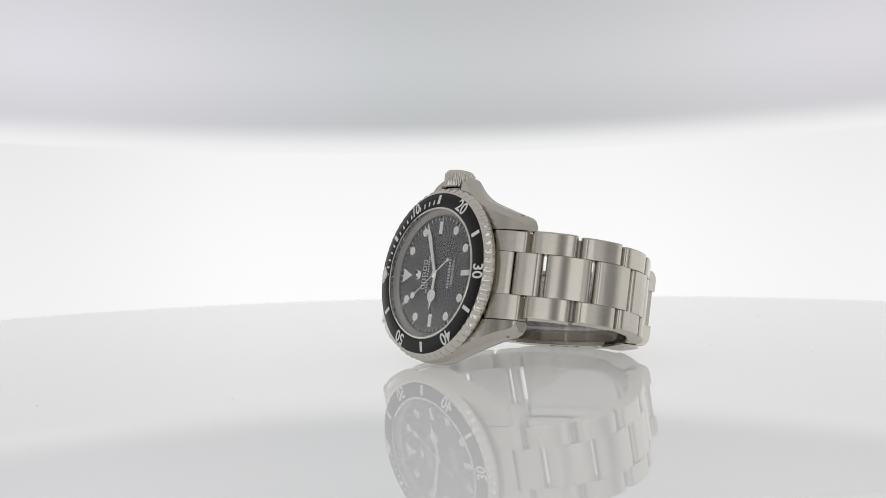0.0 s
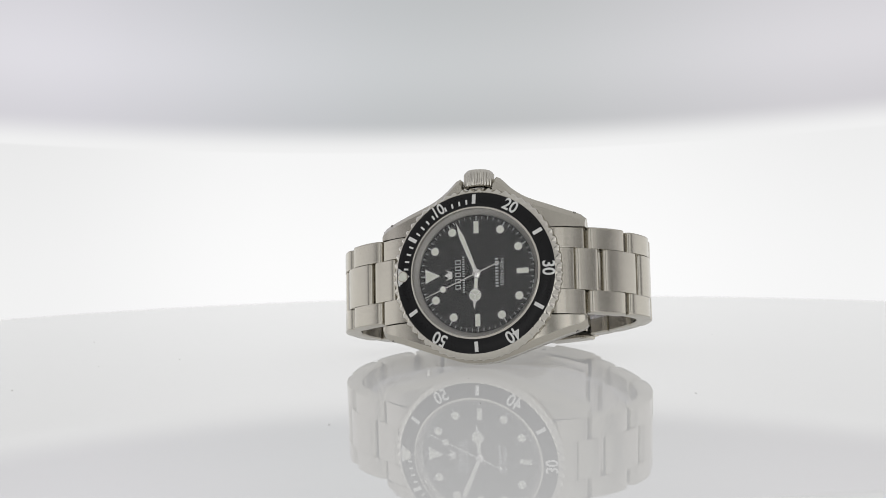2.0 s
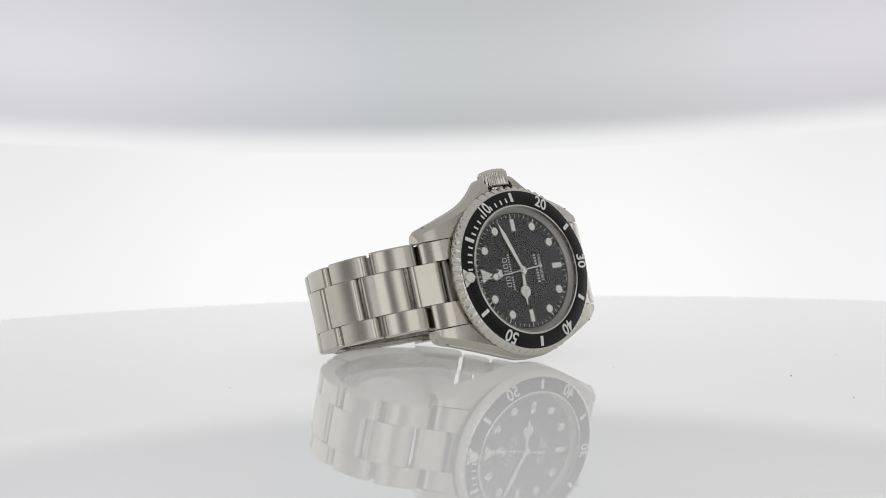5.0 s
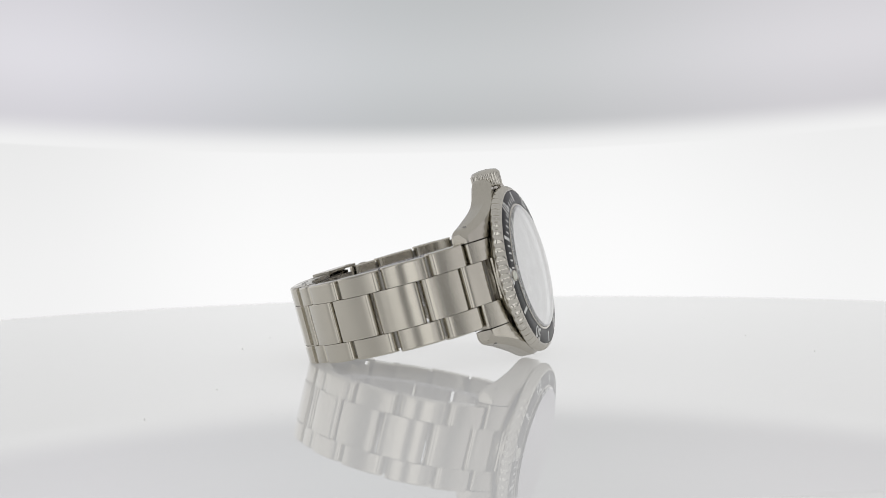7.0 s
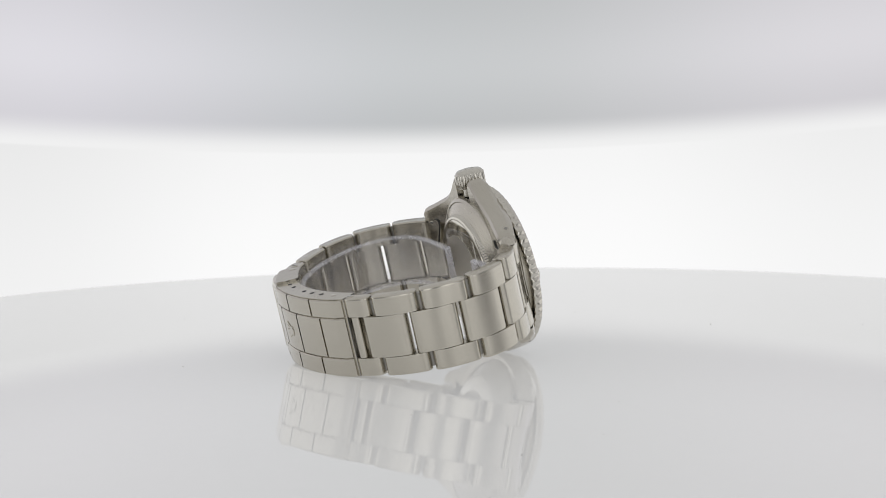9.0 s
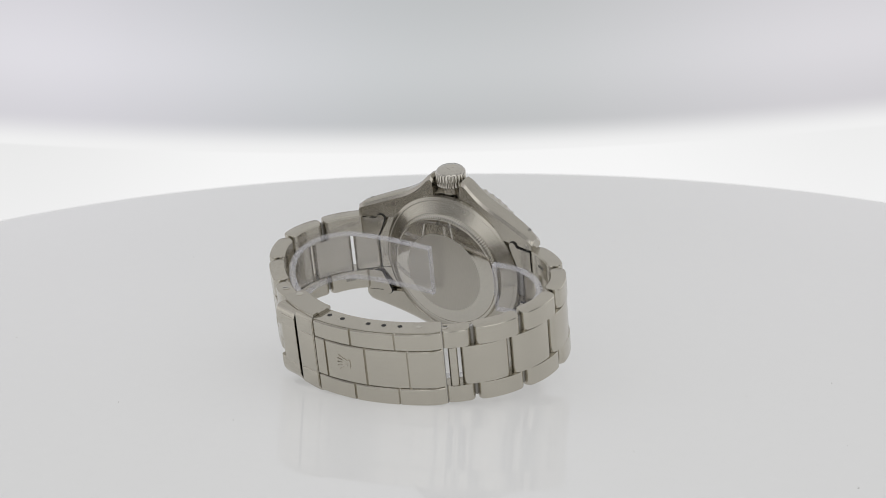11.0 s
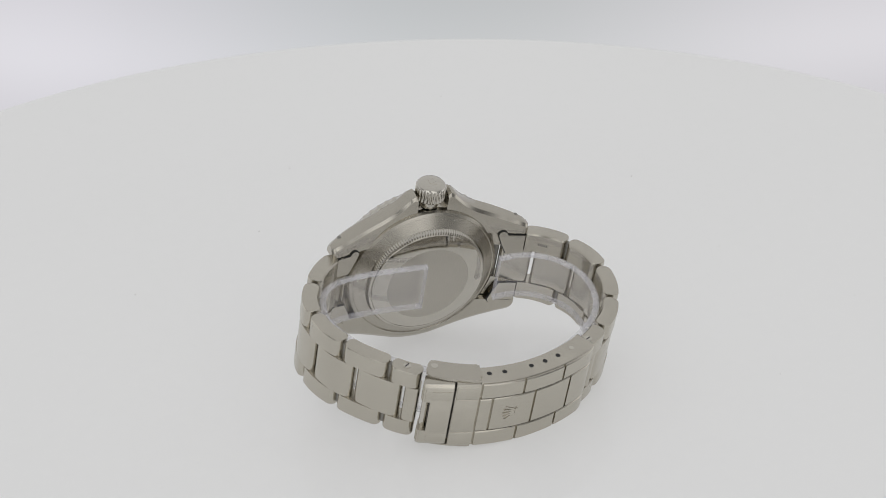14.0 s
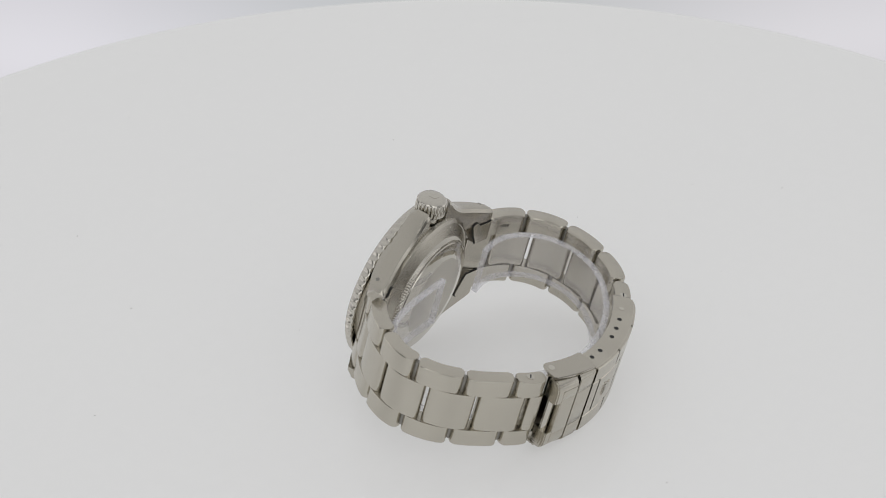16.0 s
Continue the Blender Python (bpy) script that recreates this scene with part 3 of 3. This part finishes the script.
# ------------------------------------------------------------------ the bracelet, along a loop in the plane of y and z
LOOP = [(16.6, -1.5), (20.4, -3.0), (24.3, -5.4), (28.8, -7.6), (33.2, -10.9), (36.5, -15.4), (38.3, -21.2), (38.1, -27.8), (36.1, -34), (32.8, -39.4), (28.2, -43.9),
        (22, -48.2), (15, -51.3), (7.5, -53.2), (0, -53.7), (-7.5, -52.8), (-15, -49.8), (-21.5, -45.5), (-27, -40.2), (-31.4, -35), (-34.3, -28.9), (-35.2, -22.8),
        (-33.9, -17.6), (-31.4, -13.2), (-28.3, -9.6), (-24.3, -6.2), (-20.4, -3.4), (-16.6, -1.5)]
SHIFT = 0.5


def loop_points():
    pts = []
    n = len(LOOP)
    for i in range(n - 1):
        p0, p1, p2, p3 = (Vector(LOOP[max(0, min(n - 1, j))]) for j in (i - 1, i, i + 1, i + 2))
        for k in range(12):
            u = k / 12
            pts.append(0.5 * (2 * p1 + (p2 - p0) * u + (2 * p0 - 5 * p1 + 4 * p2 - p3) * u * u + (3 * p1 - p0 - 3 * p2 + p3) * u ** 3))
    pts.append(Vector(LOOP[-1]))
    return pts


PTS = loop_points()
LEN = [0.0]
for a_, b_ in zip(PTS, PTS[1:]):
    LEN.append(LEN[-1] + (b_ - a_).length)
TOTAL = LEN[-1]


def along(s):
    """The place on the loop's outer face, the way along it and the way out of it, s millimetres on."""
    s = max(0.0, min(TOTAL - 1e-6, s))
    lo, hi = 0, len(LEN) - 1
    while hi - lo > 1:
        mid = (lo + hi) // 2
        lo, hi = (mid, hi) if LEN[mid] <= s else (lo, mid)
    u = (s - LEN[lo]) / (LEN[hi] - LEN[lo])
    p = PTS[lo].lerp(PTS[hi], u)
    i0, i1 = max(0, lo - 3), min(len(PTS) - 1, hi + 3)
    t = (PTS[i1] - PTS[i0]).normalized()
    return p, t, Vector((-t.y, t.x))


def s_at(y, deep=True):
    """Where along the loop the given y lies on its far side."""
    return min((abs(p.x - y) + (0 if (p.y < -40) == deep else 99), l) for p, l in zip(PTS, LEN))[1]


def spot(s, x, depth):
    p, t, o = along(s)
    q = p - o * depth if (o.x * p.x + o.y * (p.y + 27)) > 0 else p + o * depth
    return Vector((x, q.x, q.y)) * MM


def link(bm, s0, s1, x0, x1, thick, sink=0.0, round_=0.75, low=0.06, high=0.06, n=7, dome=0.25):
    """A link that follows the loop from s0 to s1 and from x0 to x1 across, with rounded ends; low and high: its bevels at x0 and x1."""
    r = thick / 2 * round_
    ss = [s0 + r * (1 - math.cos(radians(q))) for q in (0, 22, 45, 67, 90)]
    ss += [s0 + r + (s1 - s0 - 2 * r) * i / n for i in range(1, n)]
    ss += [s1 - r * (1 - math.cos(radians(q))) for q in (90, 67, 45, 22, 0)]
    rings = []
    for s in ss:
        d = min(s - s0, s1 - s)
        h = thick / 2 if d >= r else thick / 2 - r + math.sqrt(max(r * r - (r - d) ** 2, 0))
        h = max(h, 0.06)
        e, f = min(low, h * 0.9), min(high, h * 0.9)
        mid = sink + thick / 2 - dome * (1 - (2 * (s - s0) / (s1 - s0) - 1) ** 2)
        sec = [(x0 + e, mid - h), (x0 + e + 0.1, mid - h), (x1 - f - 0.1, mid - h), (x1 - f, mid - h), (x1 - f * 0.3, mid - h + f * 0.3), (x1, mid - h + f), (x1, mid + h - f), (x1 - f, mid + h), (x1 - f - 0.1, mid + h), (x0 + e + 0.1, mid + h), (x0 + e, mid + h), (x0, mid + h - e), (x0, mid - h + e), (x0 + e * 0.3, mid - h + e * 0.3)]
        rings.append([bm.verts.new(spot(s, x, d_)) for x, d_ in sec])
    k = len(rings[0])
    for a, b in zip(rings, rings[1:]):
        for i in range(k):
            j = (i + 1) % k
            bm.faces.new((a[i], b[i], b[j], a[j]))
    bm.faces.new(rings[0])
    bm.faces.new(rings[-1][::-1])


def half_width(s):
    d = min(s, TOTAL - s)
    return lerp(d, [(0, 9.95), (8.5, 9.95), (40, 9.3), (60, 9.0), (200, 9.0)])


CLASP_A, CLASP_B = s_at(23.5), s_at(-17.6)       # the clasp cover's end and the end of its lock
FIRST, SPLIT, GAP = 8.9, 4.75, 0.07


def bracelet_side(near, far, sign, short, hood, start, reach_out):
    """Links from the case (near) towards the clasp (far); sign: the way along the loop; short: the last link's length;
    hood: the length of the middle of the end link; start and reach_out: the ends of the first middle link."""
    def piece(name, d0, d1, x0, x1, thick, sink=0.0, label="", owner=watch, **k):
        a, b = sorted((near + sign * d0, near + sign * d1))
        bm = bmesh.new()
        link(bm, a, b, x0 + SHIFT, x1 + SHIFT, thick, sink, **k)
        return part(name, bm, brushed, owner, label)
    reach = abs(far - near)
    pitch = (reach - FIRST - short) / 4
    w = half_width(near + sign * 4)
    for x0, x1 in ((SPLIT + 0.06, w - SHIFT - 0.05), (-w - SHIFT + 0.05, -SPLIT - 0.06)):
        piece("end_link", 0.3, FIRST - 0.35, x0, x1, 3.6, round_=0.3)
    piece("end_link", 0.3, hood, -SPLIT, SPLIT, 3.4, round_=0.2)
    if start - hood > 1:
        bm = bmesh.new()
        lathe(bm, [(0, -SPLIT), (1.0, -SPLIT), (1.0, SPLIT), (0, SPLIT)], 24, Matrix.Translation(spot(near + sign * (hood + start) / 2, SHIFT, 2.3)) @ pose(0, 0, 0, 0, 90))
        # the tube's dark colour holds the slot's shade
        part("end_link_tube", bm, dark_steel, watch, "steel tube in the end link's slot, coloured dark for the shade")
    d = FIRST
    while d < reach - 1.5:
        e = min(d + pitch, reach)
        if reach - e < 3:
            e = reach
        w = half_width(near + sign * (d + e) / 2)
        for x0, x1 in ((SPLIT + GAP, w), (-w, -SPLIT - GAP)):
            piece("outer_link", d + 0.36, e + (0.5 if e == reach else -0.36), x0, x1, 3.7, low=0.06 if x0 > 0 else 0.3, high=0.3 if x0 > 0 else 0.06)
        d = e
    d, e = start, reach_out
    while d < reach - 2:
        e = min(e, reach - 0.6 if sign > 0 else reach + 1.0)
        piece("centre_link", d + 0.36, e - 0.36, -SPLIT, SPLIT, 3.3, 0.05, round_=0.75 if e - d > 4 else 0.35)
        d, e = e, e + pitch
    # pins that show in the slits between the links, coloured dark for the shade there
    d = FIRST + pitch
    while d < reach - 2:
        m_ = spot(near + sign * d, SHIFT, 1.75)
        bm = bmesh.new()
        w = half_width(near + sign * d) - 0.8
        lathe(bm, [(0, -w), (0.62, -w), (0.62, w), (0, w)], 14, Matrix.Translation(m_) @ pose(0, 0, 0, 0, 90))
        part("link_pin", bm, dark_steel, watch, "steel link pin, coloured dark for the shade in the slits")
        d += pitch


bracelet_side(0.0, CLASP_A, 1, 6.7, 1.9, 3.9, FIRST + 3.3)
bracelet_side(TOTAL, CLASP_B, -1, 6.9, 5.85, 5.5, FIRST + 3.9)


# clasp; its cover stands proud of the links
PROUD = 0.75


def strip(bm, s0, s1, section, n, lift=None):
    rings = []
    for i in range(n + 1):
        s = s0 + (s1 - s0) * i / n
        up = lift(s) if lift else 0.0
        rings.append([bm.verts.new(spot(s, x + SHIFT, d - up - PROUD * min(1, 0.2 + 0.4 * (s - CLASP_A)) * max(0, 1 - d / 4.6))) for x, d in section])
    k = len(section)
    for a, b in zip(rings, rings[1:]):
        for i in range(k):
            j = (i + 1) % k
            bm.faces.new((a[i], b[i], b[j], a[j]))
    bm.faces.new(rings[0])
    bm.faces.new(rings[-1][::-1])


W = 9.15
LOCK = s_at(-5.8)
LOCK_MID = s_at(-10.9)
CAP_END = CLASP_B - 1.3
U_SHAPE = [(-W, 0.3), (-W + 0.12, 0.18), (-W + 0.2, 0.24), (W - 0.2, 0.24), (W - 0.12, 0.18), (W, 0.3), (W, 4.3), (W - 0.9, 4.3), (W - 0.9, 1.1), (-W + 0.9, 1.1), (-W + 0.9, 4.3), (-W, 4.3)]
bm = bmesh.new()
strip(bm, CLASP_A, LOCK - 0.12, U_SHAPE, 26)
clasp = part("clasp_cover", bm, brushed, watch, "satin steel folding clasp cover with grooves")


# added edge strip; its dark colour stands in for a dark reflection
bm = bmesh.new()
strip(bm, CLASP_A - 0.16, CLASP_A - 0.005, U_SHAPE, 1)
part("cover_edge", bm, dark_steel, clasp, "cut edge of the clasp cover, coloured dark for its reflection")


def cap_lift(s):
    """The cap stands off the bracelet towards its free end."""
    return 1.9 * max(0.0, (s - LOCK) / (CAP_END - LOCK)) ** 1.5


bm = bmesh.new()
EDGE = [(W - 3.0, -0.3), (W - 2.6, -0.3), (W - 1.6, -0.2), (W - 0.85, 0.1), (W - 0.3, 0.65), (W - 0.05, 1.35), (W - 0.05, 2.2)]
cap = [(-x, d) for x, d in EDGE[::-1]] + EDGE + [(W - 0.5, 2.4), (W - 0.9, 1.2), (-W + 0.9, 1.2), (-W + 0.5, 2.4)]
thin = [(-W - 0.1, 1.5), (-W - 0.1, 0.6), (-W + 0.2, 0.05), (-W + 0.7, -0.15), (W - 0.7, -0.15), (W - 0.2, 0.05), (W + 0.1, 0.6), (W + 0.1, 1.5), (W - 0.8, 1.5), (W - 0.9, 1.0), (-W + 0.9, 1.0), (-W + 0.8, 1.5)]
strip(bm, LOCK + 0.02, LOCK_MID - 0.2, thin, 9, cap_lift)
strip(bm, LOCK_MID + 0.25, CAP_END - 2.0, cap, 9, cap_lift)
for sx in (-1, 1):
    ear = [(SPLIT - 0.6, -0.3)] + EDGE + [(W - 0.5, 2.4), (W - 0.9, 1.2), (SPLIT - 0.6, 1.2)]
    strip(bm, CAP_END - 2.0, CAP_END - 0.9, [(sx * x, d) for x, d in ear][::sx], 4, cap_lift)
    # the rolled end of the cap
    for a, b, sink in ((0.9, 0.5, 0.12), (0.5, 0.2, 0.45), (0.2, 0.02, 0.95)):
        strip(bm, CAP_END - a, CAP_END - b, [(sx * (min(x, W - 0.05 - sink)), max(d, -0.3) + sink) for x, d in ear[:-3]][::sx] + [(sx * x, d) for x, d in [(W - 0.6, 3.0), (SPLIT - 0.6, 3.0)]][::sx] if sx > 0 else
              [(sx * x, d) for x, d in [(SPLIT - 0.6, 3.0), (W - 0.6, 3.0)]] + [(sx * (min(x, W - 0.05 - sink)), max(d, -0.3) + sink) for x, d in ear[:-3]][::-1], 1, cap_lift)
lock = part("clasp_lock", bm, brushed, watch, "flip-lock cap of the clasp")
# the dark reflection inside the cap is put in as a dark plate
bm = bmesh.new()
strip(bm, LOCK + 0.1, CAP_END - 1.7, [(-W + 1.0, 1.5), (W - 1.0, 1.5), (W - 1.0, 2.1), (-W + 1.0, 2.1)], 14, cap_lift)
part("lock_plate", bm, dark_steel, lock, "inner plate of the flip lock, coloured dark for its reflection")
for sx in (-1, 1):
    bm = bmesh.new()
    for a, b, d0, d1 in ((LOCK - 0.5, LOCK, 1.5, 4.6), (LOCK, CAP_END - 1.0, 0.25, 4.9), (CAP_END - 1.0, CAP_END - 0.4, 0.55, 4.7), (CAP_END - 0.4, CAP_END - 0.1, 1.1, 4.3), (CAP_END - 0.1, CAP_END + 0.1, 1.8, 3.8)):
        strip(bm, a, b, [(sx * x, d) for x, d in [(W + 0.02, d0), (W + 0.5, d0), (W + 0.62, d0 + 0.14), (W + 0.62, d1 - 0.14), (W + 0.5, d1), (W + 0.02, d1)]][::sx], 14 if b - a > 2 else 1)
    part("side_flange", bm, brushed_flank, clasp, "flat steel side plate of the clasp")
    bm = bmesh.new()
    lathe(bm, [(0.8, -0.3), (0.8, 0.06), (0.65, 0.12), (0, 0.12)], 20, Matrix.Translation(spot(CAP_END - 1.5, SHIFT + sx * (W + 0.62), 3.0)) @ pose(0, 0, 0, 0, sx * 90))
    part("rivet", bm, polished, clasp)


def pads(owner, rows_, sink, lift=None, e=0.2):
    """Raised fields with narrow grooves between them."""
    for x0, x1, cuts in rows_:
        for a, b in zip(cuts, cuts[1:]):
            bm = bmesh.new()
            s0, s1 = a + 0.26, b - 0.26
            strip(bm, s0, s1, [(x0 + 0.1, sink), (x0 + 0.15 + e, sink - e), (x1 - 0.15 - e, sink - e), (x1 - 0.1, sink), (x1 - 0.1, sink + 0.7), (x0 + 0.1, sink + 0.7)], 8, lift)
            part("panel", bm, brushed, owner)


c1, c2 = s_at(14.5), s_at(4.3)
m1, m2, m3 = s_at(17.1), s_at(7.4), s_at(-2.35)
pads(clasp, [(SPLIT, W - 0.1, [CLASP_A, c1, c2, LOCK - 0.3]), (-W + 0.1, -SPLIT, [CLASP_A, c1, c2, LOCK - 0.3]), (-SPLIT, SPLIT, [CLASP_A, m1, m2, m3, LOCK - 0.16])], -0.1, e=0.17)
pads(lock, [(SPLIT, W - 1.9, [LOCK_MID + 0.1, CAP_END - 2.0]), (-W + 1.9, -SPLIT, [LOCK_MID + 0.1, CAP_END - 2.0]), (-SPLIT, SPLIT, [LOCK_MID + 0.1, CAP_END - 2.0])], -0.305, cap_lift, 0.03)
pads(lock, [(SPLIT, W - 0.6, [LOCK + 0.02, LOCK_MID - 0.2]), (-W + 0.6, -SPLIT, [LOCK + 0.02, LOCK_MID - 0.1]), (-SPLIT, SPLIT, [LOCK + 0.02, LOCK_MID - 0.1])], -0.17, cap_lift, 0.06)
bm = bmesh.new()
lathe(bm, [(0, -SPLIT + 0.6), (0.75, -SPLIT + 0.6), (0.75, SPLIT - 0.6), (0, SPLIT - 0.6)], 20, Matrix.Translation(spot(CAP_END - 1.0, SHIFT, -0.7)) @ pose(0, 0, 0, 0, 90))
part("spring_bar", bm, polished, lock, "bright steel spring bar")
# dark discs on the flange stand in for the shade inside the holes
for y in (-3.4, 0.5, 7.7, 11.5, 15.2):
    for sx in (1, -1):
        bm = bmesh.new()
        q = spot(s_at(y), SHIFT + sx * W, 2.3)
        lathe(bm, [(0.55, -0.3), (0.55, 0.03), (0, 0.03)], 20, Matrix.Translation(q) @ pose(0, 0, 0, 0, sx * 90))
        part("adjustment_hole", bm, gap_shade, clasp)
for y in (18.9,):
    bm = bmesh.new()
    lathe(bm, [(0.6, -0.2), (0.6, 0.06), (0.45, 0.12), (0, 0.12)], 20, Matrix.Translation(spot(s_at(y), SHIFT + W, 2.3)) @ pose(0, 0, 0, 0, 90))
    part("spring_bar", bm, polished, clasp, "bright end of the spring bar")
# screws in the upper edge of the short links beside the clasp
for y in (24.3, -20.4):
    bm = bmesh.new()
    m_ = Matrix.Translation(spot(s_at(y), SHIFT + half_width(s_at(y)), 1.75)) @ pose(0, 0, 0, 0, 90)
    lathe(bm, [(0.85, -0.3), (0.85, 0.12), (0.7, 0.2), (0, 0.2)], 24, m_)
    screw = part("link_screw", bm, polished, watch, "slotted steel screw head")
    # the slot's shade is a dark bar on the head
    bm = bmesh.new()
    prism(bm, rect(0.26, 1.3), 0.12, 0.215, m_ @ pose(0, 0, 0, 0, 0, 30))
    part("slot", bm, gap_shade, screw)
def facing(s, x, depth, inward=False):
    """A pose on the loop: y along it, z out of it (or into it)."""
    p, t, o = along(s)
    if o.x * p.x + o.y * (p.y + 27) < 0:
        o = -o
    y, z = Vector((0, t.x, t.y)), Vector((0, o.x, o.y)) * (-1 if inward else 1)
    x_ = y.cross(z)
    return Matrix.Translation(spot(s, x, depth)) @ Matrix((x_, y, z)).transposed().to_4x4()


# worn engraving inside the first links, as plain bars
for s0, x in ((FIRST + 4.2, 7.2), (TOTAL - FIRST - 6.6, -7.0)):
    for k in range(5):
        bm = bmesh.new()
        prism(bm, rect(0.7, 0.32), -0.2, 0.05, facing(s0 + 0.55 * k, SHIFT + x, 3.5, True))
        part("engraving_bar", bm, dark_steel, watch)
# the emblem pressed into the cover: a plain pointed shape
bm = bmesh.new()
stamp = facing(s_at(2.35), SHIFT, -0.35 - 1.06 * PROUD)
for k in range(5):
    m_ = stamp @ Matrix.Translation(Vector((0, -1.5, 0)) * MM) @ pose(0, 0, 0, 0, 0, -30 + 15 * k)
    prism(bm, [(-0.34, 0.9), (0.34, 0.9), (0.13, 3.4), (-0.13, 3.4)], -0.25, 0.07 + 0.003 * k, m_, 0.1)
    prism(bm, ring_of(0.27, 10), -0.25, 0.085, m_ @ Matrix.Translation(Vector((0, 3.5, 0)) * MM), 0.1)
prism(bm, [(1.25 * math.cos(a), -1.0 + 0.5 * math.sin(a)) for a in [math.pi * i / 9 for i in range(18)]], -0.25, 0.09, stamp, 0.12)
part("emblem", bm, brushed, clasp, "small pointed emblem pressed into the steel")
# folding blades under the cover
bm = bmesh.new()
strip(bm, CLASP_A + 1.0, CLASP_B - 2.0, [(-W + 1.2, 2.6), (W - 1.2, 2.6), (W - 1.2, 3.3), (-W + 1.2, 3.3)], 26)
part("folding_blade", bm, polished, watch, "polished folding blade inside the clasp")


# ------------------------------------------------------------------ the clear sleeve that lines the bracelet
SLEEVE_LINE = [(16.0, -12.6), (18, -12.4), (20.5, -12.3), (25, -13.2), (29.5, -16.2), (32.6, -21), (33.2, -27), (31.4, -33), (27.4, -38), (21, -42.8), (14, -46.0), (7, -47.7), (0, -48.2), (-7.5, -47.3),
               (-14.5, -44.4), (-20.3, -40.2), (-25.2, -35.0), (-28.6, -29.5), (-30.2, -24), (-29.4, -18.6), (-27, -14.9), (-23, -12.8), (-17, -11.9), (-10, -11.7), (-2.0, -11.9)]


def sleeve_strip(sec, close=True):
    bm = bmesh.new()
    rings = []
    for i in range((len(SLEEVE_LINE) - 1) * 4 + 1):
        k, u = min(i // 4, len(SLEEVE_LINE) - 2), (i - 4 * min(i // 4, len(SLEEVE_LINE) - 2)) / 4
        p0, p1, p2, p3 = (Vector(SLEEVE_LINE[max(0, min(len(SLEEVE_LINE) - 1, j))]) for j in (k - 1, k, k + 1, k + 2))
        p = 0.5 * (2 * p1 + (p2 - p0) * u + (2 * p0 - 5 * p1 + 4 * p2 - p3) * u * u + (3 * p1 - p0 - 3 * p2 + p3) * u ** 3)
        t = (0.5 * ((p2 - p0) + 2 * (2 * p0 - 5 * p1 + 4 * p2 - p3) * u + 3 * (3 * p1 - p0 - 3 * p2 + p3) * u * u)).normalized()
        rings.append([bm.verts.new(Vector((x + SHIFT, p.x - t.y * d, p.y + t.x * d)) * MM) for x, d in sec])
    n = len(sec)
    for a, b in zip(rings, rings[1:]):
        for i in range(n):
            bm.faces.new((a[i], b[i], b[(i + 1) % n], a[(i + 1) % n]))
    bm.faces.new(rings[0])
    bm.faces.new(rings[-1][::-1])
    return bm


sleeve = tagged(new("plastic_sleeve"), "clear soft plastic protective band lining the steel bracelet", "protective band")
band = part("band", sleeve_strip([(-5.0, -0.65), (6.3, -0.65), (6.3, 0.65), (-5.0, 0.65)]), clear_plastic, sleeve)
band.visible_shadow = False
for sx in (-1, 1):
    rim = part("rim", sleeve_strip([(0.65 + sx * x, d) for x, d in ((5.67, -0.75), (6.1, -0.74), (6.3, -0.5), (6.36, 0), (6.3, 0.5), (6.1, 0.74), (5.67, 0.75))]), milky_plastic, sleeve, "milky thicker rim of the clear band")
    rim.visible_shadow = False


for (y, z), turn in ((SLEEVE_LINE[0], -3), (SLEEVE_LINE[-1], 0)):
    bm = bmesh.new()
    prism(bm, rect(12.5, 0.2), -0.72, 0.72, Matrix.Translation(Vector((SHIFT + 0.65, y, z)) * MM) @ pose(0, 0, 0, turn), 0.02)
    cut = part("cut_end", bm, milky_plastic, sleeve, "milky cut end of the clear band")
    cut.visible_shadow = False


# ------------------------------------------------------------------ what moves
def motions():
    times = [0.5 * i for i in range(33)]
    walk(table, [(t, pose(0, 0, 0, 0, 0, table_turn(t))) for t in times])
    walk(specks, [(t, pose(0, 0, 0, 0, 0, table_turn(t))) for t in times])
    walk(watch, [(t, pose(0, 0, 0, 0, 0, table_turn(t)) @ REST) for t in times])
    walk(sleeve, [(t, pose(0, 0, 0, 0, 0, table_turn(t)) @ REST) for t in times])
    walk(tent, [(t, swing(e)) for t, e in RAISE])
    walk(second_hand, [(t, pose(0, 0, 0.64 * MM, 0, 0, 34.5 - 6 * t)) for t in times])


motions()
